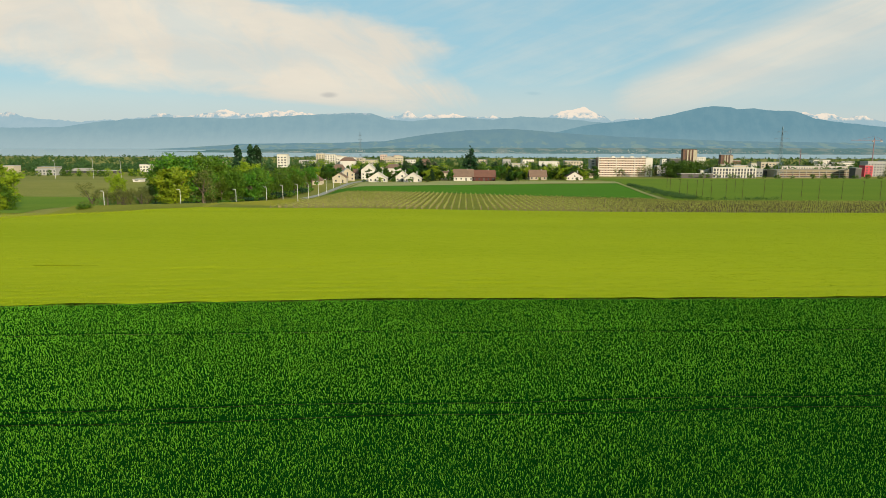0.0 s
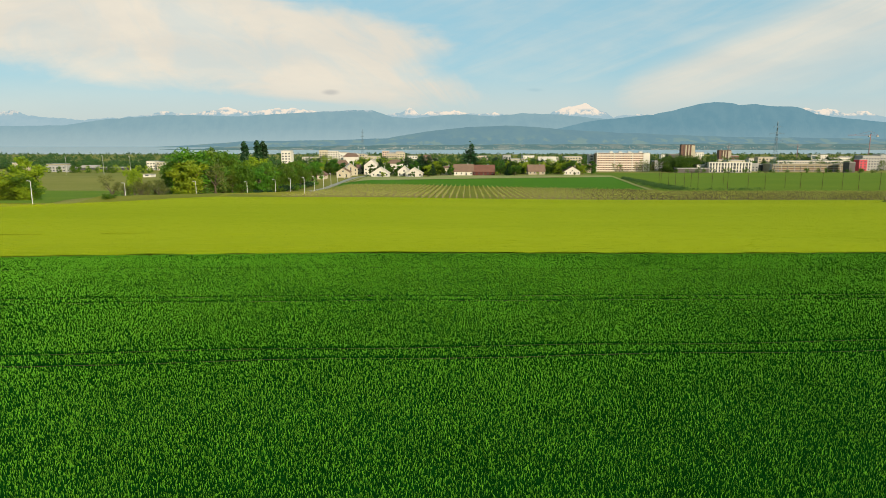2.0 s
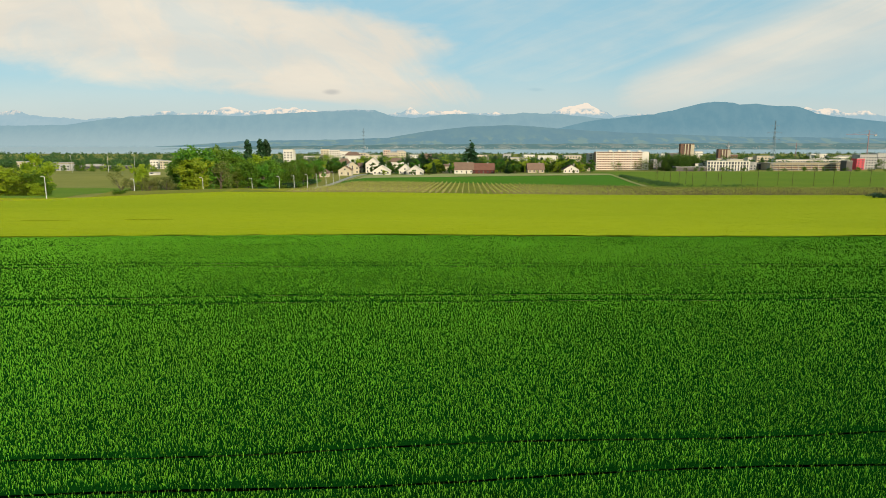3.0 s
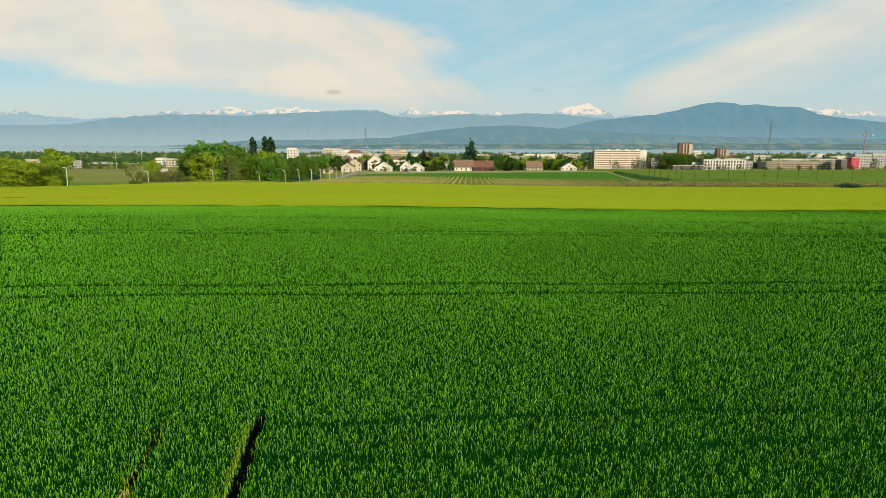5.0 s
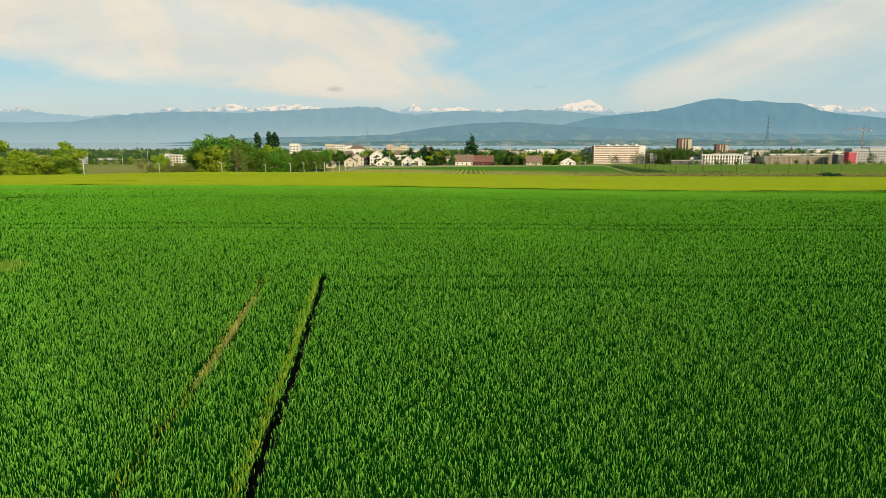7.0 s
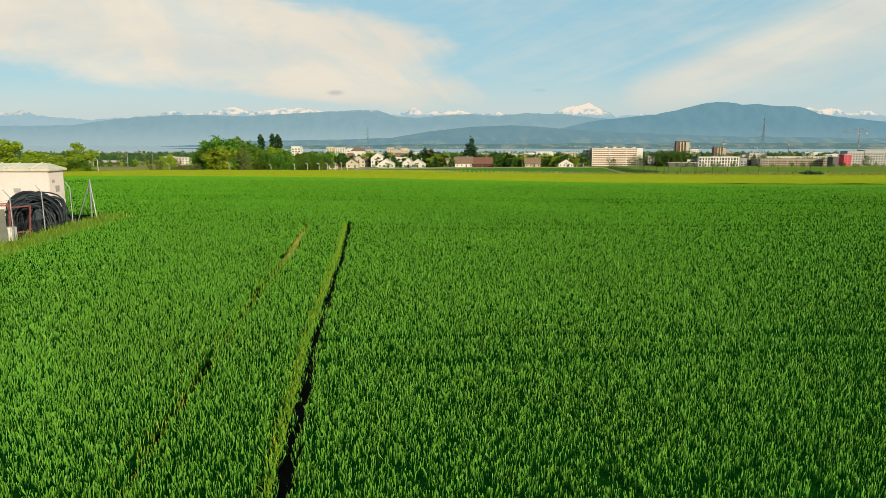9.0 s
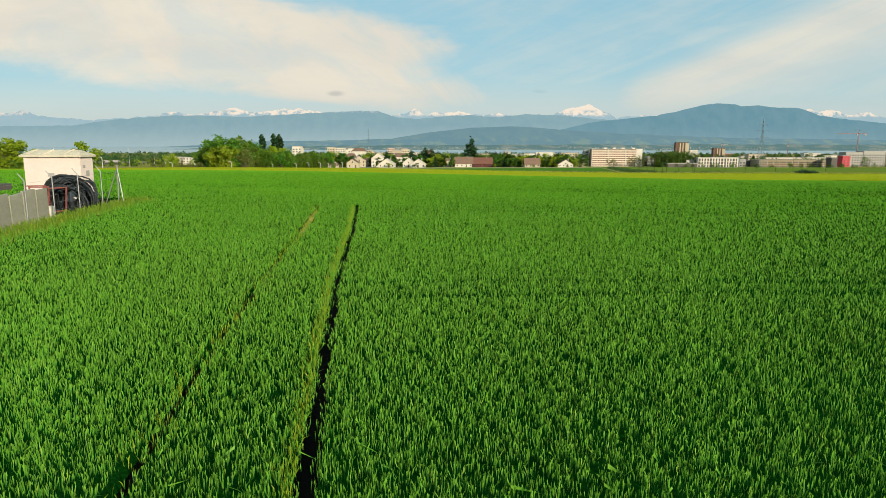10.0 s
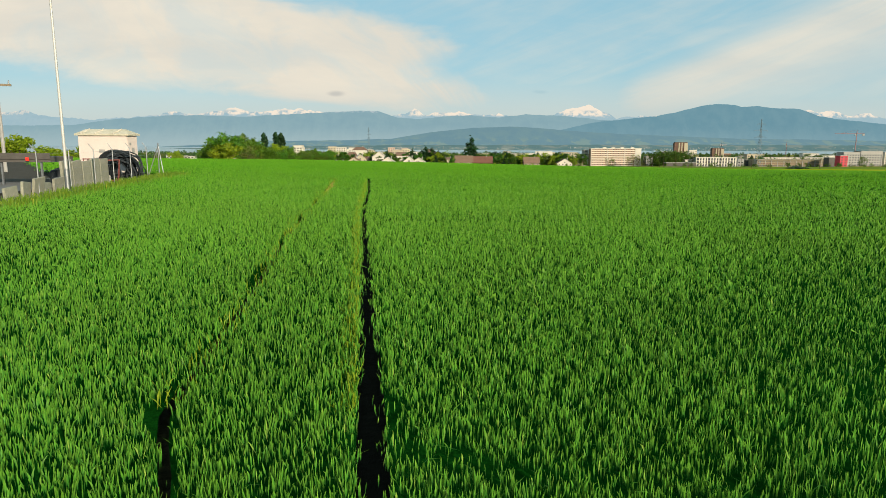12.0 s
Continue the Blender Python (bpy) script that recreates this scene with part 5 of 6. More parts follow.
# ---------------------------------------------------------------- vineyard, plots and road
def strip(name, mat, pts, half, lift, label, category):
    """A road or path along a line of (x, y)."""
    verts, faces = [], []
    fine = []
    for (x0, y0), (x1, y1) in zip(pts, pts[1:]):
        n = max(1, int(math.hypot(x1 - x0, y1 - y0) / 5))
        fine += [(x0 + (x1 - x0) * i / n, y0 + (y1 - y0) * i / n) for i in range(n)]
    fine.append(pts[-1])
    for i, (x, y) in enumerate(fine):
        a, b = fine[max(0, i - 1)], fine[min(len(fine) - 1, i + 1)]
        d = Vector((b[0] - a[0], b[1] - a[1])).normalized()
        for s in (-half, half):
            px, py = x - d.y * s, y + d.x * s
            verts.append((px, py, lz(px, py) + lift))
    for i in range(len(fine) - 1):
        faces.append((2 * i + 1, 2 * i, 2 * i + 2, 2 * i + 3))
    me = bpy.data.meshes.new(name)
    me.from_pydata(verts, [], faces)
    me.materials.append(mat)
    return tagged(new(name, me), label, category, kind="structure")


ROAD = [(-100, 247), (-85, 268), (-71, 292), (-64, 330), (-60, 400), (-56, 470), (-52, 560)]
strip("road", PALEROAD, ROAD, 2.2, 0.06, "narrow grey asphalt road towards the village", "road")
strip("pavement", TILLED, [(x + 4.6, y) for x, y in ROAD[4:]], 1.0, 0.09, "pale footpath along the road", "path")


MEADOW = surface("spring_meadow", [(0.125, 0.185, 0.008), (0.10, 0.165, 0.006), (0.165, 0.21, 0.014)], (0.02, 0.8), 0.9, 0.6, spec=0.05)
SLOPE = surface("mown_grass", [(0.135, 0.20, 0.014), (0.10, 0.175, 0.010), (0.17, 0.22, 0.022)], (0.05, 1.2), 0.9, 0.5, spec=0.05)


def plot(name, mat, x0, x1, y0, y1, lift, label, category, kind="structure", nx=24, ny=20):
    """A field between two lines across and the sides x0(y), x1(y)."""
    verts, faces = [], []
    for j in range(ny + 1):
        for i in range(nx + 1):
            fx, fy = i / nx, j / ny
            xa, xb = x0(0), x1(0)
            gx = xa + (xb - xa) * fx
            ya, yb = y0(gx), y1(gx)
            gy = ya + (yb - ya) * fy
            gx = x0(gy) + (x1(gy) - x0(gy)) * fx
            verts.append((gx, gy, lz(gx, gy) + lift))
    for j in range(ny):
        for i in range(nx):
            a = j * (nx + 1) + i
            faces.append((a, a + 1, a + nx + 2, a + nx + 1))
    me = bpy.data.meshes.new(name)
    me.from_pydata(verts, [], faces)
    me.polygons.foreach_set("use_smooth", [True] * len(me.polygons))
    me.materials.append(mat)
    return tagged(new(name, me), label, category, kind=kind)


def const(v):
    return lambda q: v


plot("vineyard_floor", VINESOIL, const(-104), const(240), lambda x: 221.0 - 0.10 * max(0, -x - 40), lambda x: 236.0 if x < -62 else float(np.interp(x, [-62, -20, 28, 60, 84, 104], [350, 344, 320, 306, 298, 288])), 0.05,
     "grassy vineyard floor with bare earth", "vineyard", nx=172, ny=30)
plot("green_plot", GREENCROP, lambda y: -56.0 if y else -56.0, lambda y: float(np.interp(y, [295, 360, 440, 510], [83, 95, 110, 124])), lambda x: float(np.interp(x, [-56, -20, 28, 60, 84], [352, 346, 321, 307, 299])), lambda x: 430.0 + 0.45 * x if x < 90 else 470.0, 0.12,
     "flat dark green plot of young crop", "field", nx=30)
plot("stubble_strip", TILLED, const(-50), const(150), lambda x: 431.0 + 0.45 * x if x < 90 else 472.0, lambda x: 482.0 if x < 0 else 516.0, 0.09,
     "pale dry strip of mown grass", "field")
plot("meadow", MEADOW, lambda y: float(np.interp(y, [288, 360, 440, 510], [86, 98, 113, 127])), const(520), lambda x: 288.0, lambda x: 640.0, 0.1, "bright green meadow behind the vines", "meadow", nx=50)
plot("mown_slope", SLOPE, const(-330), const(-112), lambda x: 223.0, lambda x: 352.0 - 0.1 * (x + 112), 0.07, "green mown slope beyond the barley", "meadow")
strip("field_path", TILLED, [(126, 512), (111.5, 440), (96.5, 360), (85, 298)], 0.9, 0.2, "pale beaten path between two plots", "path")


def hedge():
    rng = np.random.default_rng(5)
    cs, rs = [], []
    for i in range(260):
        f = i / 259
        x, y = 115 - 21 * f, 440 - 147 * f
        cs.append((x + rng.normal(0, 0.8 + 2.6 * f), y, lz(x, y) + 0.45)), rs.append(rng.uniform(0.8, 1.5))
    for i in range(24):
        x, y = 94 + i * 1.4, 292 + rng.normal(0, 1.2)
        cs.append((x, y, lz(x, y) + 0.5)), rs.append(rng.uniform(0.7, 1.4))
    me = leaf_cloud("hedge", FARLEAF, cs, rs, 9000, 0.26, 31)
    tagged(new("hedge", me), "low dark hedge along the ditch", "hedge", kind="stuff")


hedge()


def vines():
    """Rows of pruned vines with their posts: the nearest rows post by post, the rest joined."""
    rng = random.Random(4)
    # joined rows: stems, first shoots and a wire each
    leaves, radii = [], []
    verts, faces = [], []

    def stake(x, y, h, r, lean):
        z = lz(x, y)
        n = len(verts)
        lx, ly = rng.uniform(-lean, lean), rng.uniform(-lean, lean)
        for zz, rr, ox, oy in ((z - 0.1, r, 0, 0), (z + h, r * 0.7, lx, ly)):
            for k in range(4):
                verts.append((x + ox + rr * math.cos(k * 1.571), y + oy + rr * math.sin(k * 1.571), zz))
        for k in range(4):
            faces.append((n + k, n + (k + 1) % 4, n + 4 + (k + 1) % 4, n + 4 + k))
        faces.append((n + 4, n + 5, n + 6, n + 7))

    for i in range(132):
        x0 = -46 + i * 2.0
        y, end = 224.0, float(np.interp(x0, [-30, -20, 28, 60, 84, 104], [340, 338, 314, 300, 292, 284]))
        while y < end:
            x = x0 + 0.045 * (y - 224)
            if x > 78 + 0.19 * (y - 280) and y > 280:
                break
            if rng.random() < 0.93:
                stake(x, y, rng.uniform(0.6, 1.15), rng.uniform(0.045, 0.075) * (1.3 if x0 > 60 else 1.0), 0.16)
                leaves.append((x, y, lz(x, y) + rng.uniform(0.7, 1.0))), radii.append(rng.uniform(0.2, 0.36))
            y += 1.2 if y < 264 else (3.2 if x0 < 40 else 2.2)
        # the leafy canes along the wire
        if x0 < 48:
            for q in np.arange(226, end, 0.55):
                x = x0 + 0.045 * (q - 224)
                leaves.append((x, q, lz(x, q) + rng.uniform(0.45, 0.8))), radii.append(0.15)
    me = bpy.data.meshes.new("vines")
    me.from_pydata(verts, [], faces)
    me.materials.append(VINEWOOD)
    me.materials.append(PALEVINE)
    # the copy with painted sunlight goes on the rows up to about x = 52
    me.polygons.foreach_set("material_index", [1 if verts[f[0]][0] + 14 * math.sin(verts[f[0]][1]) < 52 else 0 for f in faces])
    tagged(new("vines", me), "rows of brown pruned vines with first shoots", "vines", kind="stuff")
    tagged(new("vine_shoots", leaf_cloud("vine_shoots", VINESHOOT, leaves, radii, 42000, 0.13, 9)), "thin olive shoots on the vines", "vines", kind="stuff")
    post = None
    for i in range(132):
        for y in (223.2, 264.0):
            x = -46 + i * 2.0
            if y > 224 and x > 60:
                continue
            if post is None:
                post = thing("vine_post", Matrix(), "grey wooden end post of a vine row", "post", "vineyard end posts")
                part("stake", tube(bmesh.new(), (0, 0, -0.2), (0, 0, 1.5), 0.05, 0.045, 6), WOODPOST, post)
                part("brace", tube(bmesh.new(), (0, -0.9, -0.1), (0, 0, 1.2), 0.03, 0.03, 5), WOODPOST, post)
                ob = post
            else:
                ob = copy_thing(post, Matrix())
            ob.matrix_basis = pose(x, y, lz(x, y), rng.uniform(-3, 3), rng.uniform(-3, 3), 0)


vines()


def net_poles():
    """The tall thin dark poles in the meadow."""
    first = None
    spots = ((109, 355), (99, 317), (99, 309), (102, 307), (112, 325), (107, 305), (112, 303), (118, 302), (126, 301), (133, 301), (150, 317), (147, 300), (156, 300), (163, 298), (122, 395), (140, 355), (169, 297), (177, 296))
    for x, y in spots:
        m = pose(x, y, lz(x, y))
        if first is None:
            first = thing("net_pole", m, "tall thin dark pole with a short crossbar", "pole", "poles in the meadow")
            part("shaft", tube(bmesh.new(), (0, 0, -0.3), (0, 0, 7.2), 0.10, 0.07, 6), VINEWOOD, first)
            part("crossbar", tube(bmesh.new(), (-0.7, 0, 7.0), (0.2, 0, 7.1), 0.06, 0.06, 5), VINEWOOD, first)
        else:
            copy_thing(first, m)


net_poles()


LAMPS = [(-112.6, 215.5, -1.1), (-104, 250, -3.9), (-83.0, 255.9, -3.7), (-73.0, 279.9, -5.4), (-66.5, 295.9, -5.6), (-63.2, 307.9, -5.7), (-60.6, 322.9, -6.2), (-60.5, 344.9, -7.1), (-60.0, 366.9, -7.5), (-60.6, 392.9, -8.1), (-61.1, 419.9, -8.7), (-61.7, 449.9, -9.2), (-302.7, 560, -3.0), (-272.8, 560, -1.7), (-251, 560, -2.6)]


def street_lamps():
    spots = LAMPS
    first = None
    for x, y, top in spots:
        s = (top - lz(x, y)) / 6.3
        if first is None:
            first = thing("street_lamp", Matrix(), "pale slim street lamp beside the road", "street lamp", "street lamps along the road")
            part("pole", tube(bmesh.new(), (0, 0, -0.3), (0, 0, 6.0), 0.13, 0.09, 8), PALESTEEL, first)
            part("arm", pipe(bmesh.new(), [(0, 0, 6.0), (-0.12, 0, 6.2), (-0.5, 0, 6.28)], 0.08), PALESTEEL, first)
            part("lamp_head", box(bmesh.new(), -1.05, -0.4, -0.16, 0.16, 6.2, 6.34), PALESTEEL, first)
            ob = first
        else:
            ob = copy_thing(first, Matrix())
        ob.matrix_basis = pose(x, y, lz(x, y)) @ Matrix.Diagonal((1, 1, s, 1))


street_lamps()


def pylon(x, y, top, scale, label, arms=1.0):
    """A lattice mast with crossarms."""
    z0 = lz(x, y)
    h = top - z0
    root = thing("pylon", pose(x, y, z0, 0, 0, 8), label, "pylon", "high-voltage pylons")

    def half(z):
        return max(0.35, 2.3 * (1 - z / (h * 0.55)) + 1.0) if z < h * 0.55 else max(0.25, 1.0 * (1 - (z - h * 0.55) / (h * 0.5)))

    corners = ((-1, -1), (1, -1), (1, 1), (-1, 1))
    levels = [h * f for f in (0, 0.18, 0.34, 0.48, 0.6, 0.7, 0.8, 0.9, 1.0)]
    for cx, cy in corners:
        part("leg", pipe(bmesh.new(), [(cx * half(a), cy * half(a), a) for a in levels], 0.12 * scale, 5), LATTICE, root)
    for a, b in zip(levels, levels[1:]):
        for i in range(4):
            p, q = corners[i], corners[(i + 1) % 4]
            part("brace", tube(bmesh.new(), (p[0] * half(a), p[1] * half(a), a), (q[0] * half(b), q[1] * half(b), b), 0.09 * scale, 0.09 * scale, 4), LATTICE, root)
            part("brace", tube(bmesh.new(), (q[0] * half(a), q[1] * half(a), a), (p[0] * half(b), p[1] * half(b), b), 0.09 * scale, 0.09 * scale, 4), LATTICE, root)
    for f, w in ((0.62, 7.5), (0.76, 8.5), (0.89, 5.5)):
        bm, w = bmesh.new(), w * arms
        for s in (-1, 1):
            tube(bm, (0, -0.5, h * f), (s * w, 0, h * f + 0.2), 0.14 * scale, 0.08 * scale, 4), tube(bm, (0, 0.5, h * f + 1.4), (s * w, 0, h * f + 0.2), 0.12 * scale, 0.08 * scale, 4)
            tube(bm, (s * w * 0.95, 0, h * f + 0.2), (s * w * 0.95, 0, h * f - 1.6), 0.12 * scale, 0.12 * scale, 4)
        part("crossarm", bm, LATTICE, root)


pylon(352.3, 710, 29.7, 1.0, "tall dark lattice pylon with three crossarms")
pylon(-150.7, 1305, 33.2, 1.6, "distant dark lattice pylon above the town", 0.4)


def crane(x, y, top, reach, mat, turn, label):
    z0 = lz(x, y)
    h = top - z0
    root = thing("tower_crane", pose(x, y, z0, 0, 0, turn), label, "crane", "tower cranes")
    part("mast", box(bmesh.new(), -0.5, 0.5, -0.5, 0.5, 0, h), mat, root)
    part("jib", box(bmesh.new(), -reach * 0.35, reach, -0.3, 0.3, h - 2.3, h - 1.6), mat, root)
    part("counterweight", box(bmesh.new(), -reach * 0.35, -reach * 0.25, -0.8, 0.8, h - 4.6, h - 2.6), GREY, root)
    part("cabin", box(bmesh.new(), 0.8, 2.6, -0.9, 0.9, h - 4.6, h - 2.7), GREY, root)
    part("peak", tube(bmesh.new(), (0, 0, h - 1.4), (0, 0, h + 3.5), 0.6, 0.15, 5), mat, root)
    part("tie", pipe(bmesh.new(), [(-reach * 0.33, 0, h - 1.4), (0, 0, h + 3.4), (reach * 0.7, 0, h - 1.4)], 0.12, 4), mat, root)


crane(513.2, 955, 3.0, 14, CRANERED, 60, "red tower crane over the town")
crane(616.3, 955, 20.1, 30, CRANERED, 170, "tall tower crane with a long jib")
crane(462, 1060, 3.5, 13, STEEL, 30, "slim grey tower crane over the town")


# ---------------------------------------------------------------- the yard beside the wheat
def cabin():
    """The small pale cabin with its slab roof."""
    x0, x1, y0, y1 = -21.1, -18.12, 36.43, 37.68
    z0 = lz(-19.6, 37) - 0.1
    h = 3.05 - z0
    root = thing("transformer_cabin", pose(-19.61, 37.05, z0, 0, 0, 0), "small pale rose rendered cabin with a mossy slab roof", "cabin")
    w, d = (x1 - x0) / 2, (y1 - y0) / 2
    bm = box(bmesh.new(), -w, w, -d, d, 0, h)
    bmesh.ops.bevel(bm, geom=[e for e in bm.edges], offset=0.03, segments=2, affect="EDGES")
    part("wall", bm, CABIN, root)
    bm = bmesh.new()
    o = 0.13
    lo = [bm.verts.new(p) for p in ((-w - o, -d - o, h), (w + o, -d - o, h), (w + o, d + o, h), (-w - o, d + o, h))]
    mid = [bm.verts.new(p) for p in ((-w - o, -d - o, h + 0.10), (w + o, -d - o, h + 0.10), (w + o, d + o, h + 0.10), (-w - o, d + o, h + 0.10))]
    up = [bm.verts.new(p) for p in ((-w + 0.25, -0.1, h + 0.38), (w - 0.35, -0.1, h + 0.38), (w - 0.35, 0.1, h + 0.38), (-w + 0.25, 0.1, h + 0.38))]
    bm.faces.new(lo[::-1]), bm.faces.new(up)
    for i in range(4):
        j = (i + 1) % 4
        bm.faces.new((lo[i], lo[j], mid[j], mid[i])), bm.faces.new((mid[i], mid[j], up[j], up[i]))
    part("roof", bm, ROOFSLAB, root, "mossy grey-brown concrete roof slab")
    for i, px in enumerate((-w + 0.25, -0.4, 0.7)):
        part("ridge_seam", tube(bmesh.new(), (px, -d - o + 0.02, h + 0.13), (px + 0.25, -0.1, h + 0.40), 0.035, 0.035, 5), PALEROOF, root)
    part("sign_plate", box(bmesh.new(), -0.25, 0.1, -d - 0.03, -d - 0.005, 1.75, 1.95), GREY, root)
    part("wall_vent", box(bmesh.new(), w + 0.005, w + 0.03, -0.15, 0.15, 1.75, 2.05), GREY, root)
    part("wall_box", box(bmesh.new(), w + 0.005, w + 0.03, -0.4, -0.2, 2.2, 2.35), GREY, root)
    part("door", box(bmesh.new(), -w - 0.03, -w - 0.005, -0.5, 0.5, 0.1, 2.1), GREY, root)


cabin()


def pipe_stack():
    """Black hoops of pipe stacked on the ground in front of the cabin."""
    rng = random.Random(6)
    cx, cy = -17.65, 34.6
    z0 = lz(cx, cy)
    for i in range(30):
        root = thing("pipe_hoop", pose(cx + rng.uniform(-0.35, 0.3), cy - 0.9 + i * 0.065, z0 - 0.02, 0, 0, 25 + rng.uniform(-16, 16)),
                     "arched black plastic pipe leaning in a stack", "pipe", "stack of black pipes")
        r, h = rng.uniform(0.55, 1.05), rng.uniform(1.15, 1.85)
        pts = [(r * math.cos(a) + 0.12 * math.sin(3 * a + i), 0.25 * math.sin(a * 2), h * math.sin(a) ** (0.6 + 0.05 * (i % 7))) for a in [math.pi * k / 12 for k in range(13)]]
        part("hoop", pipe(bmesh.new(), pts, rng.uniform(0.028, 0.055)), BLACKPIPE, root, smooth=True)
    bundle = thing("pipe_coil", pose(cx - 0.5, cy + 0.45, z0, 0, 0, 12), "coiled black irrigation hose on the ground", "hose")
    for i in range(7):
        r = 0.95 - 0.06 * i
        pts = [(r * math.cos(a), -0.35 + i * 0.1, 0.95 + r * 0.95 * math.sin(a)) for a in [math.pi * k / 9 for k in range(19)]]
        part("turn", pipe(bmesh.new(), pts, 0.055), BLACKPIPE, bundle, smooth=True)
    tarp = thing("black_tarpaulin", pose(cx + 0.1, cy + 0.3, z0, 0, 0, 20), "crumpled black tarpaulin over stacked pipes", "tarpaulin")
    bm = bmesh.new()
    n, m = 14, 10
    grid = []
    for j in range(m + 1):
        for i in range(n + 1):
            a = math.pi * i / n
            q = 1 + 0.12 * noise.noise((i * 0.7, j * 0.7, 1.5))
            grid.append(bm.verts.new((0.85 * q * math.cos(a), -0.7 + 1.5 * j / m, 1.55 * q * math.sin(a))))
    for j in range(m):
        for i in range(n):
            a = j * (n + 1) + i
            bm.faces.new((grid[a], grid[a + 1], grid[a + n + 2], grid[a + n + 1]))
    bmesh.ops.solidify(bm, geom=bm.faces[:], thickness=0.02)
    part("sheet", bm, BLACKPIPE, tarp)


pipe_stack()


def red_frames():
    """Faded red steel frames leaning beside the pipes."""
    first = None
    for i, (x, y, turn, lean) in enumerate(((-18.3, 33.2, 10, 6), (-17.5, 33.0, 62, 10), (-18.9, 33.8, 20, 3))):
        m = pose(x, y, lz(x, y), lean, 0, turn)
        if first is None:
            first = thing("steel_frame", m, "faded red welded steel frame leaning upright", "frame", "red steel frames")
            for px in (-0.42, 0.42):
                part("upright", box(bmesh.new(), px - 0.03, px + 0.03, -0.03, 0.03, -0.02, 1.4), RUSTRED, first)
            for pz in (0.2, 1.34):
                part("crosspiece", box(bmesh.new(), -0.39, 0.39, -0.025, 0.025, pz, pz + 0.05), RUSTRED, first)
        else:
            copy_thing(first, m)
    for x, y, w, h in ((-17.6, 32.1, 0.9, 0.55), (-18.4, 32.4, 0.7, 0.45)):
        ob = thing("concrete_block", pose(x, y, lz(x, y), 0, 0, 8), "pale concrete block lying beside the fence", "block")
        bm = box(bmesh.new(), -w / 2, w / 2, -0.25, 0.25, -0.02, h)
        bmesh.ops.bevel(bm, geom=[e for e in bm.edges], offset=0.03, segments=2, affect="EDGES")
        part("body", bm, PLASTER, ob)
    for i, (x, y) in enumerate(((-19.3, 33.2), (-19.8, 32.6), (-20.3, 33.0))):
        ob = thing("waste_sack", pose(x, y, lz(x, y), 0, 0, i * 40), "full black plastic sack on the ground" if i else "full white plastic sack on the ground", "sack")
        bm = bmesh.new()
        bmesh.ops.create_icosphere(bm, subdivisions=3, radius=0.5)
        for v in bm.verts:
            k = 1 + 0.18 * noise.noise(v.co * 2.5 + Vector((i * 5, 0, 0)))
            v.co = Vector((v.co.x * k * 1.2, v.co.y * k, max(-0.42, v.co.z * k) + 0.42))
        part("body", bm, BLACKPIPE if i else PLASTER, ob, smooth=True)


red_frames()


def fence_x(y):
    return -15.25 - 0.13 * (y - 25.2)


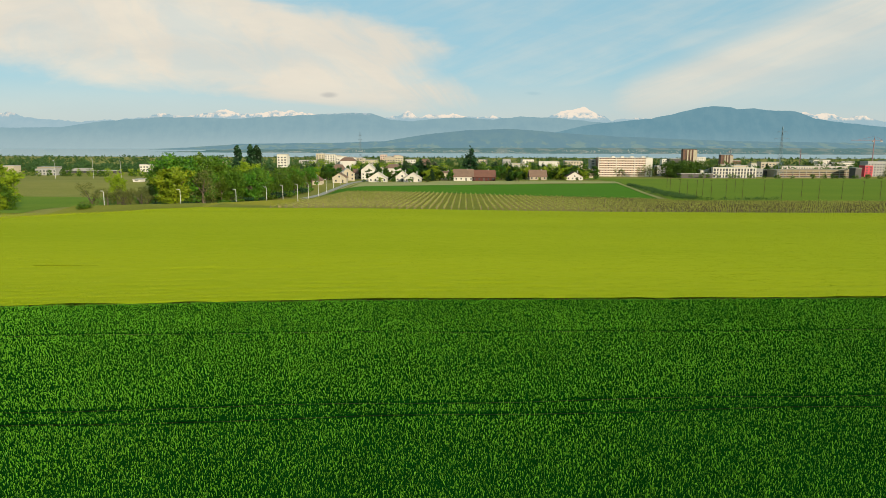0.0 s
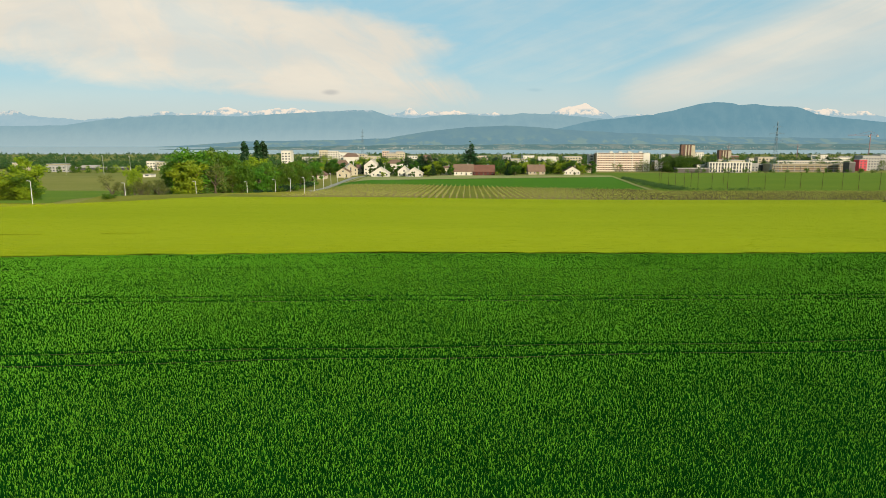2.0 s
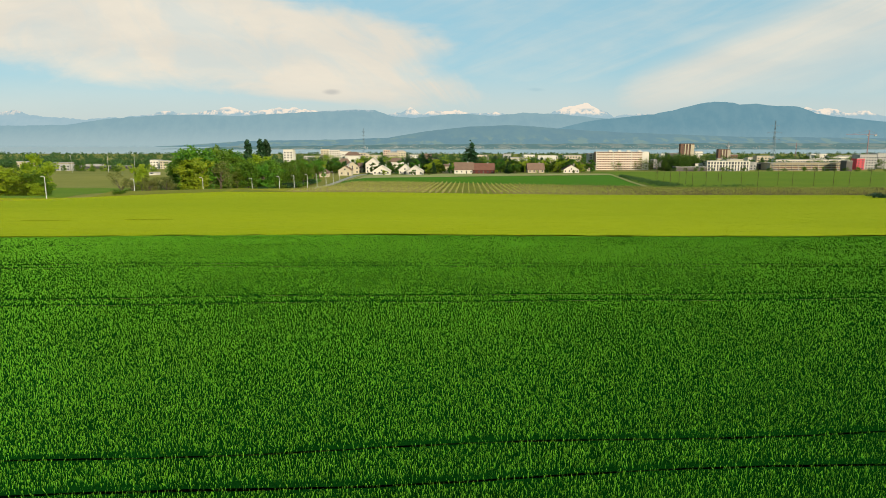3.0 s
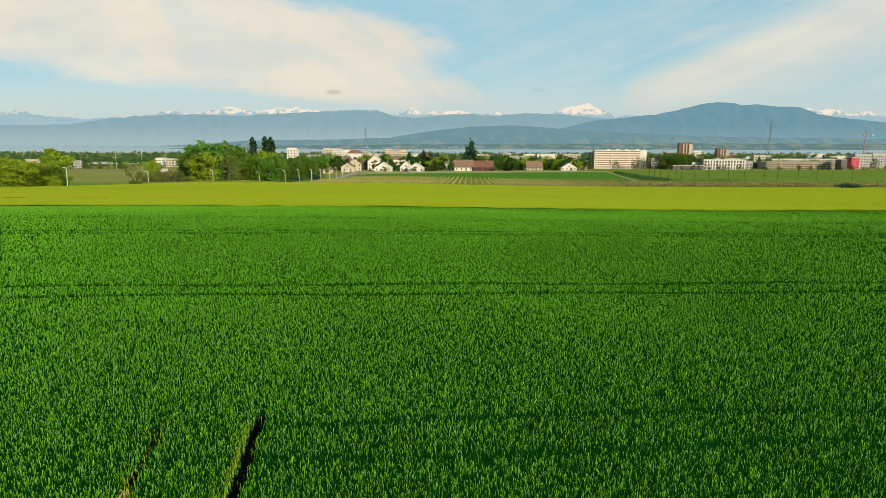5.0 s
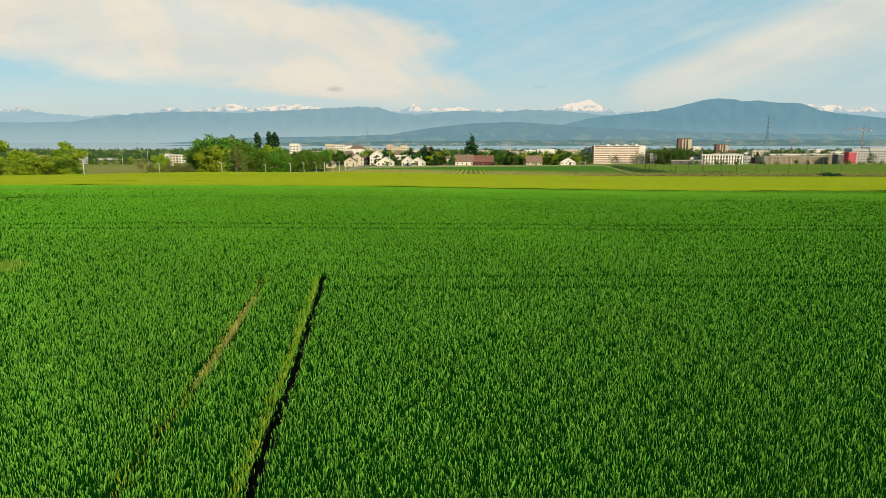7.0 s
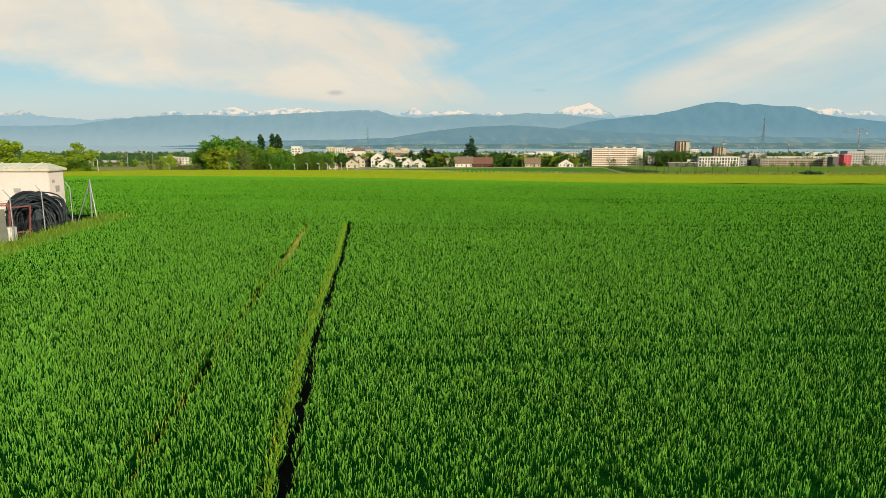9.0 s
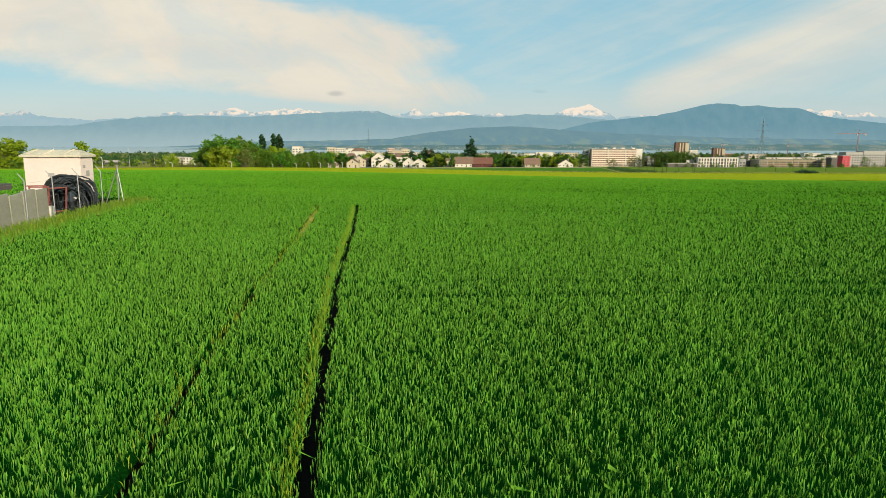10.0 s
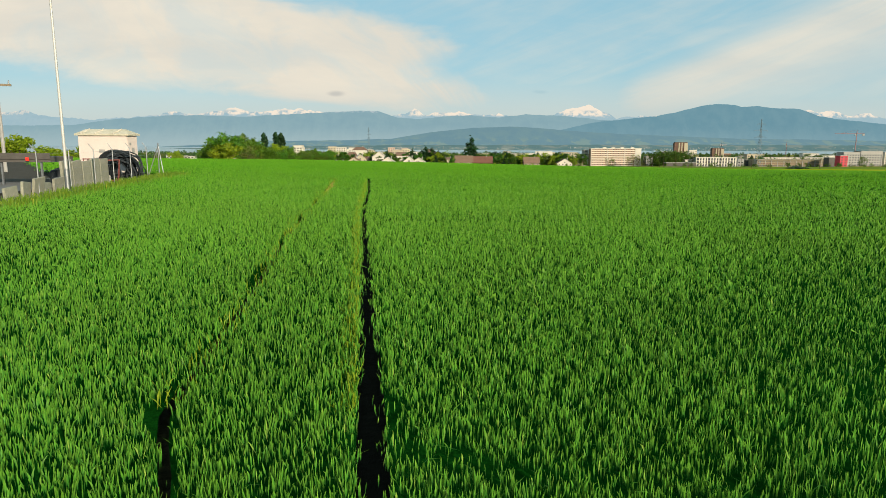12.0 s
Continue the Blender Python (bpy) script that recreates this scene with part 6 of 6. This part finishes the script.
def yard_fence():
    first = None
    posts = [22.6, 25.4, 28.0, 30.3, 32.8, 35.5]
    for y in posts:
        m = pose(fence_x(y), y, lz(fence_x(y), y), 0, 0, 7)
        if first is None:
            first = thing("fence_post", m, "grey steel fence post with a bent top", "post", "posts of the yard fence")
            part("shaft", tube(bmesh.new(), (0, 0, -0.2), (0, 0, 2.0), 0.026, 0.026, 8), STEEL, first)
            part("bent_top", tube(bmesh.new(), (0, 0, 2.0), (-0.22, 0, 2.3), 0.022, 0.018, 8), STEEL, first)
        else:
            copy_thing(first, m)
    # the braced corner post
    x, y = -16.9, 37.7
    root = thing("corner_post", pose(x, y, lz(x, y), 0, 0, 20), "braced grey corner post of the fence", "post")
    part("shaft", tube(bmesh.new(), (0, 0, -0.2), (0.05, 0, 2.25), 0.035, 0.035, 8), STEEL, root)
    part("brace", tube(bmesh.new(), (-0.75, 0.3, -0.1), (0.05, 0, 2.1), 0.027, 0.027, 8), STEEL, root)
    part("brace", tube(bmesh.new(), (0.35, -0.5, -0.1), (0.05, 0, 2.1), 0.027, 0.027, 8), STEEL, root)
    ys = posts + [37.7]
    for k in range(6):
        z = 0.25 + k * 0.33
        pts = [(fence_x(yy) if yy < 37 else -16.9, yy, lz(fence_x(yy), yy) + z) for yy in ys]
        wire = thing("fence_wire", Matrix(), "thin grey fence wire between steel posts", "wire", "wires of the yard fence")
        part("strand", pipe(bmesh.new(), pts, 0.0035, 4), STEEL, wire)
    # leaning concrete panels
    for i in range(5):
        ya = 25.4 + i * 1.0
        x = fence_x(ya + 0.5) - 0.35
        root = thing("concrete_barrier", pose(x, ya + 0.5, lz(x, ya + 0.5) - 0.05, 0, -5 + i, 97.4), "grey-beige weathered concrete barrier slab", "barrier", "concrete barriers of the yard")
        bm = box(bmesh.new(), -0.49, 0.49, -0.06, 0.06, 0, 1.62 - 0.05 * (i % 3))
        bmesh.ops.bevel(bm, geom=[e for e in bm.edges], offset=0.015, segments=1, affect="EDGES")
        part("slab", bm, CONCRETE, root)
    for i in range(5):
        ya = 20.9 + i * 0.9
        x = fence_x(ya) - 0.15
        root = thing("concrete_barrier", pose(x, ya, lz(x, ya) - 0.05, 6 * (i % 3) - 4, 8 * (i % 2) - 3, 97.4 + 9 * (i % 2)), "low broken grey concrete barrier behind the fence", "barrier", "concrete barriers of the yard")
        bm = box(bmesh.new(), -0.44, 0.44, -0.05, 0.05, 0, 0.8 + 0.25 * ((i * 7) % 3) / 2)
        bmesh.ops.bevel(bm, geom=[e for e in bm.edges], offset=0.015, segments=1, affect="EDGES")
        part("slab", bm, CONCRETE, root)


CONCRETE = surface("weathered_concrete", [(0.27, 0.26, 0.20), (0.20, 0.20, 0.15), (0.34, 0.32, 0.25)], (0.9, 11), 0.95, 0.5, per_object=0.25)
yard_fence()


def mast():
    x, y = -15.35, 25.25
    root = thing("light_mast", pose(x, y, lz(x, y), 0, 0, 0), "tall slender grey steel mast beside the yard", "mast")
    part("foot", tube(bmesh.new(), (0, 0, -0.1), (0, 0, 1.2), 0.085, 0.08, 10), STEEL, root)
    part("shaft", tube(bmesh.new(), (0, 0, 1.2), (0, 0, 12.0), 0.062, 0.035, 10), PALESTEEL, root)
    part("lamp_head", box(bmesh.new(), -0.9, 0.1, -0.12, 0.12, 12.0, 12.14), PALESTEEL, root)


mast()


def utility_pole():
    x, y = -30.85, 44.0
    root = thing("utility_pole", pose(x, y, lz(x, y), 0, 0, 20), "slim grey concrete utility pole with a wooden crossbar", "pole")
    part("shaft", tube(bmesh.new(), (0, 0, -0.3), (0, 0, 6.6), 0.13, 0.10, 8), GREY, root)
    part("crossbar", box(bmesh.new(), -0.9, 0.9, -0.07, 0.07, 6.1, 6.25), WOODPOST, root)
    for px in (-0.75, 0.75):
        part("insulator", tube(bmesh.new(), (px, 0, 6.25), (px, 0, 6.5), 0.06, 0.04, 6), STEEL, root)


utility_pole()


def trailer():
    """A dark flatbed trailer parked in the yard."""
    x, y = -23.6, 31.6
    root = thing("flatbed_trailer", pose(x, y, lz(x, y) + 0.08, 0, 0, 3), "dark flatbed trailer parked on the yard", "trailer")
    part("bed", box(bmesh.new(), -4.6, 4.2, -1.1, 1.1, 1.15, 1.42), DARKWALL, root)
    part("side_rail", box(bmesh.new(), -4.6, 4.2, -1.16, -1.1, 1.30, 1.62), DARKWALL, root)
    for px in (-3.4, -2.3):
        for py in (-0.85, 0.85):
            wheel = part("wheel", tube(bmesh.new(), (px, py - 0.13, 0.48), (px, py + 0.13, 0.48), 0.48, 0.48, 20), BLACKPIPE, root)
            part("rim", tube(bmesh.new(), (px, py - 0.15, 0.48), (px, py + 0.15, 0.48), 0.24, 0.24, 14), LATTICE, wheel)
    for px in (1.0, 3.0):
        part("tail_light", box(bmesh.new(), px, px + 0.16, -1.2, -1.16, 1.22, 1.4), REDLAMP, root)
    for px in (-4.2, -1.4, 0.9, 1.6, 3.6):
        part("prop", box(bmesh.new(), px, px + 0.08, -1.0, -0.9, -0.05, 1.2), STEEL, root)


trailer()
plot("yard", ASPHALT, const(-60), const(-18.6), lambda x: 12.0, lambda x: 32.5, 0.08, "grey asphalt yard beside the wheat", "yard", nx=20, ny=12)


def verge():
    """Weeds and dry grass between the wheat and the yard."""
    rng = np.random.default_rng(15)
    n = 9000
    py = rng.uniform(14, 38.6, n)
    px = np.interp(py, [14, 42], [-13.2, -16.6]) + rng.normal(0, 0.45, n)
    ob = blades_mesh("verge_weeds", WEED, px, py, land(px, py), rng.uniform(0.2, 0.6, n), np.full(n, 0.024), 0.35, 8)
    tagged(ob, "yellow-green weeds and dry grass along the fence", "weeds", kind="stuff")


verge()
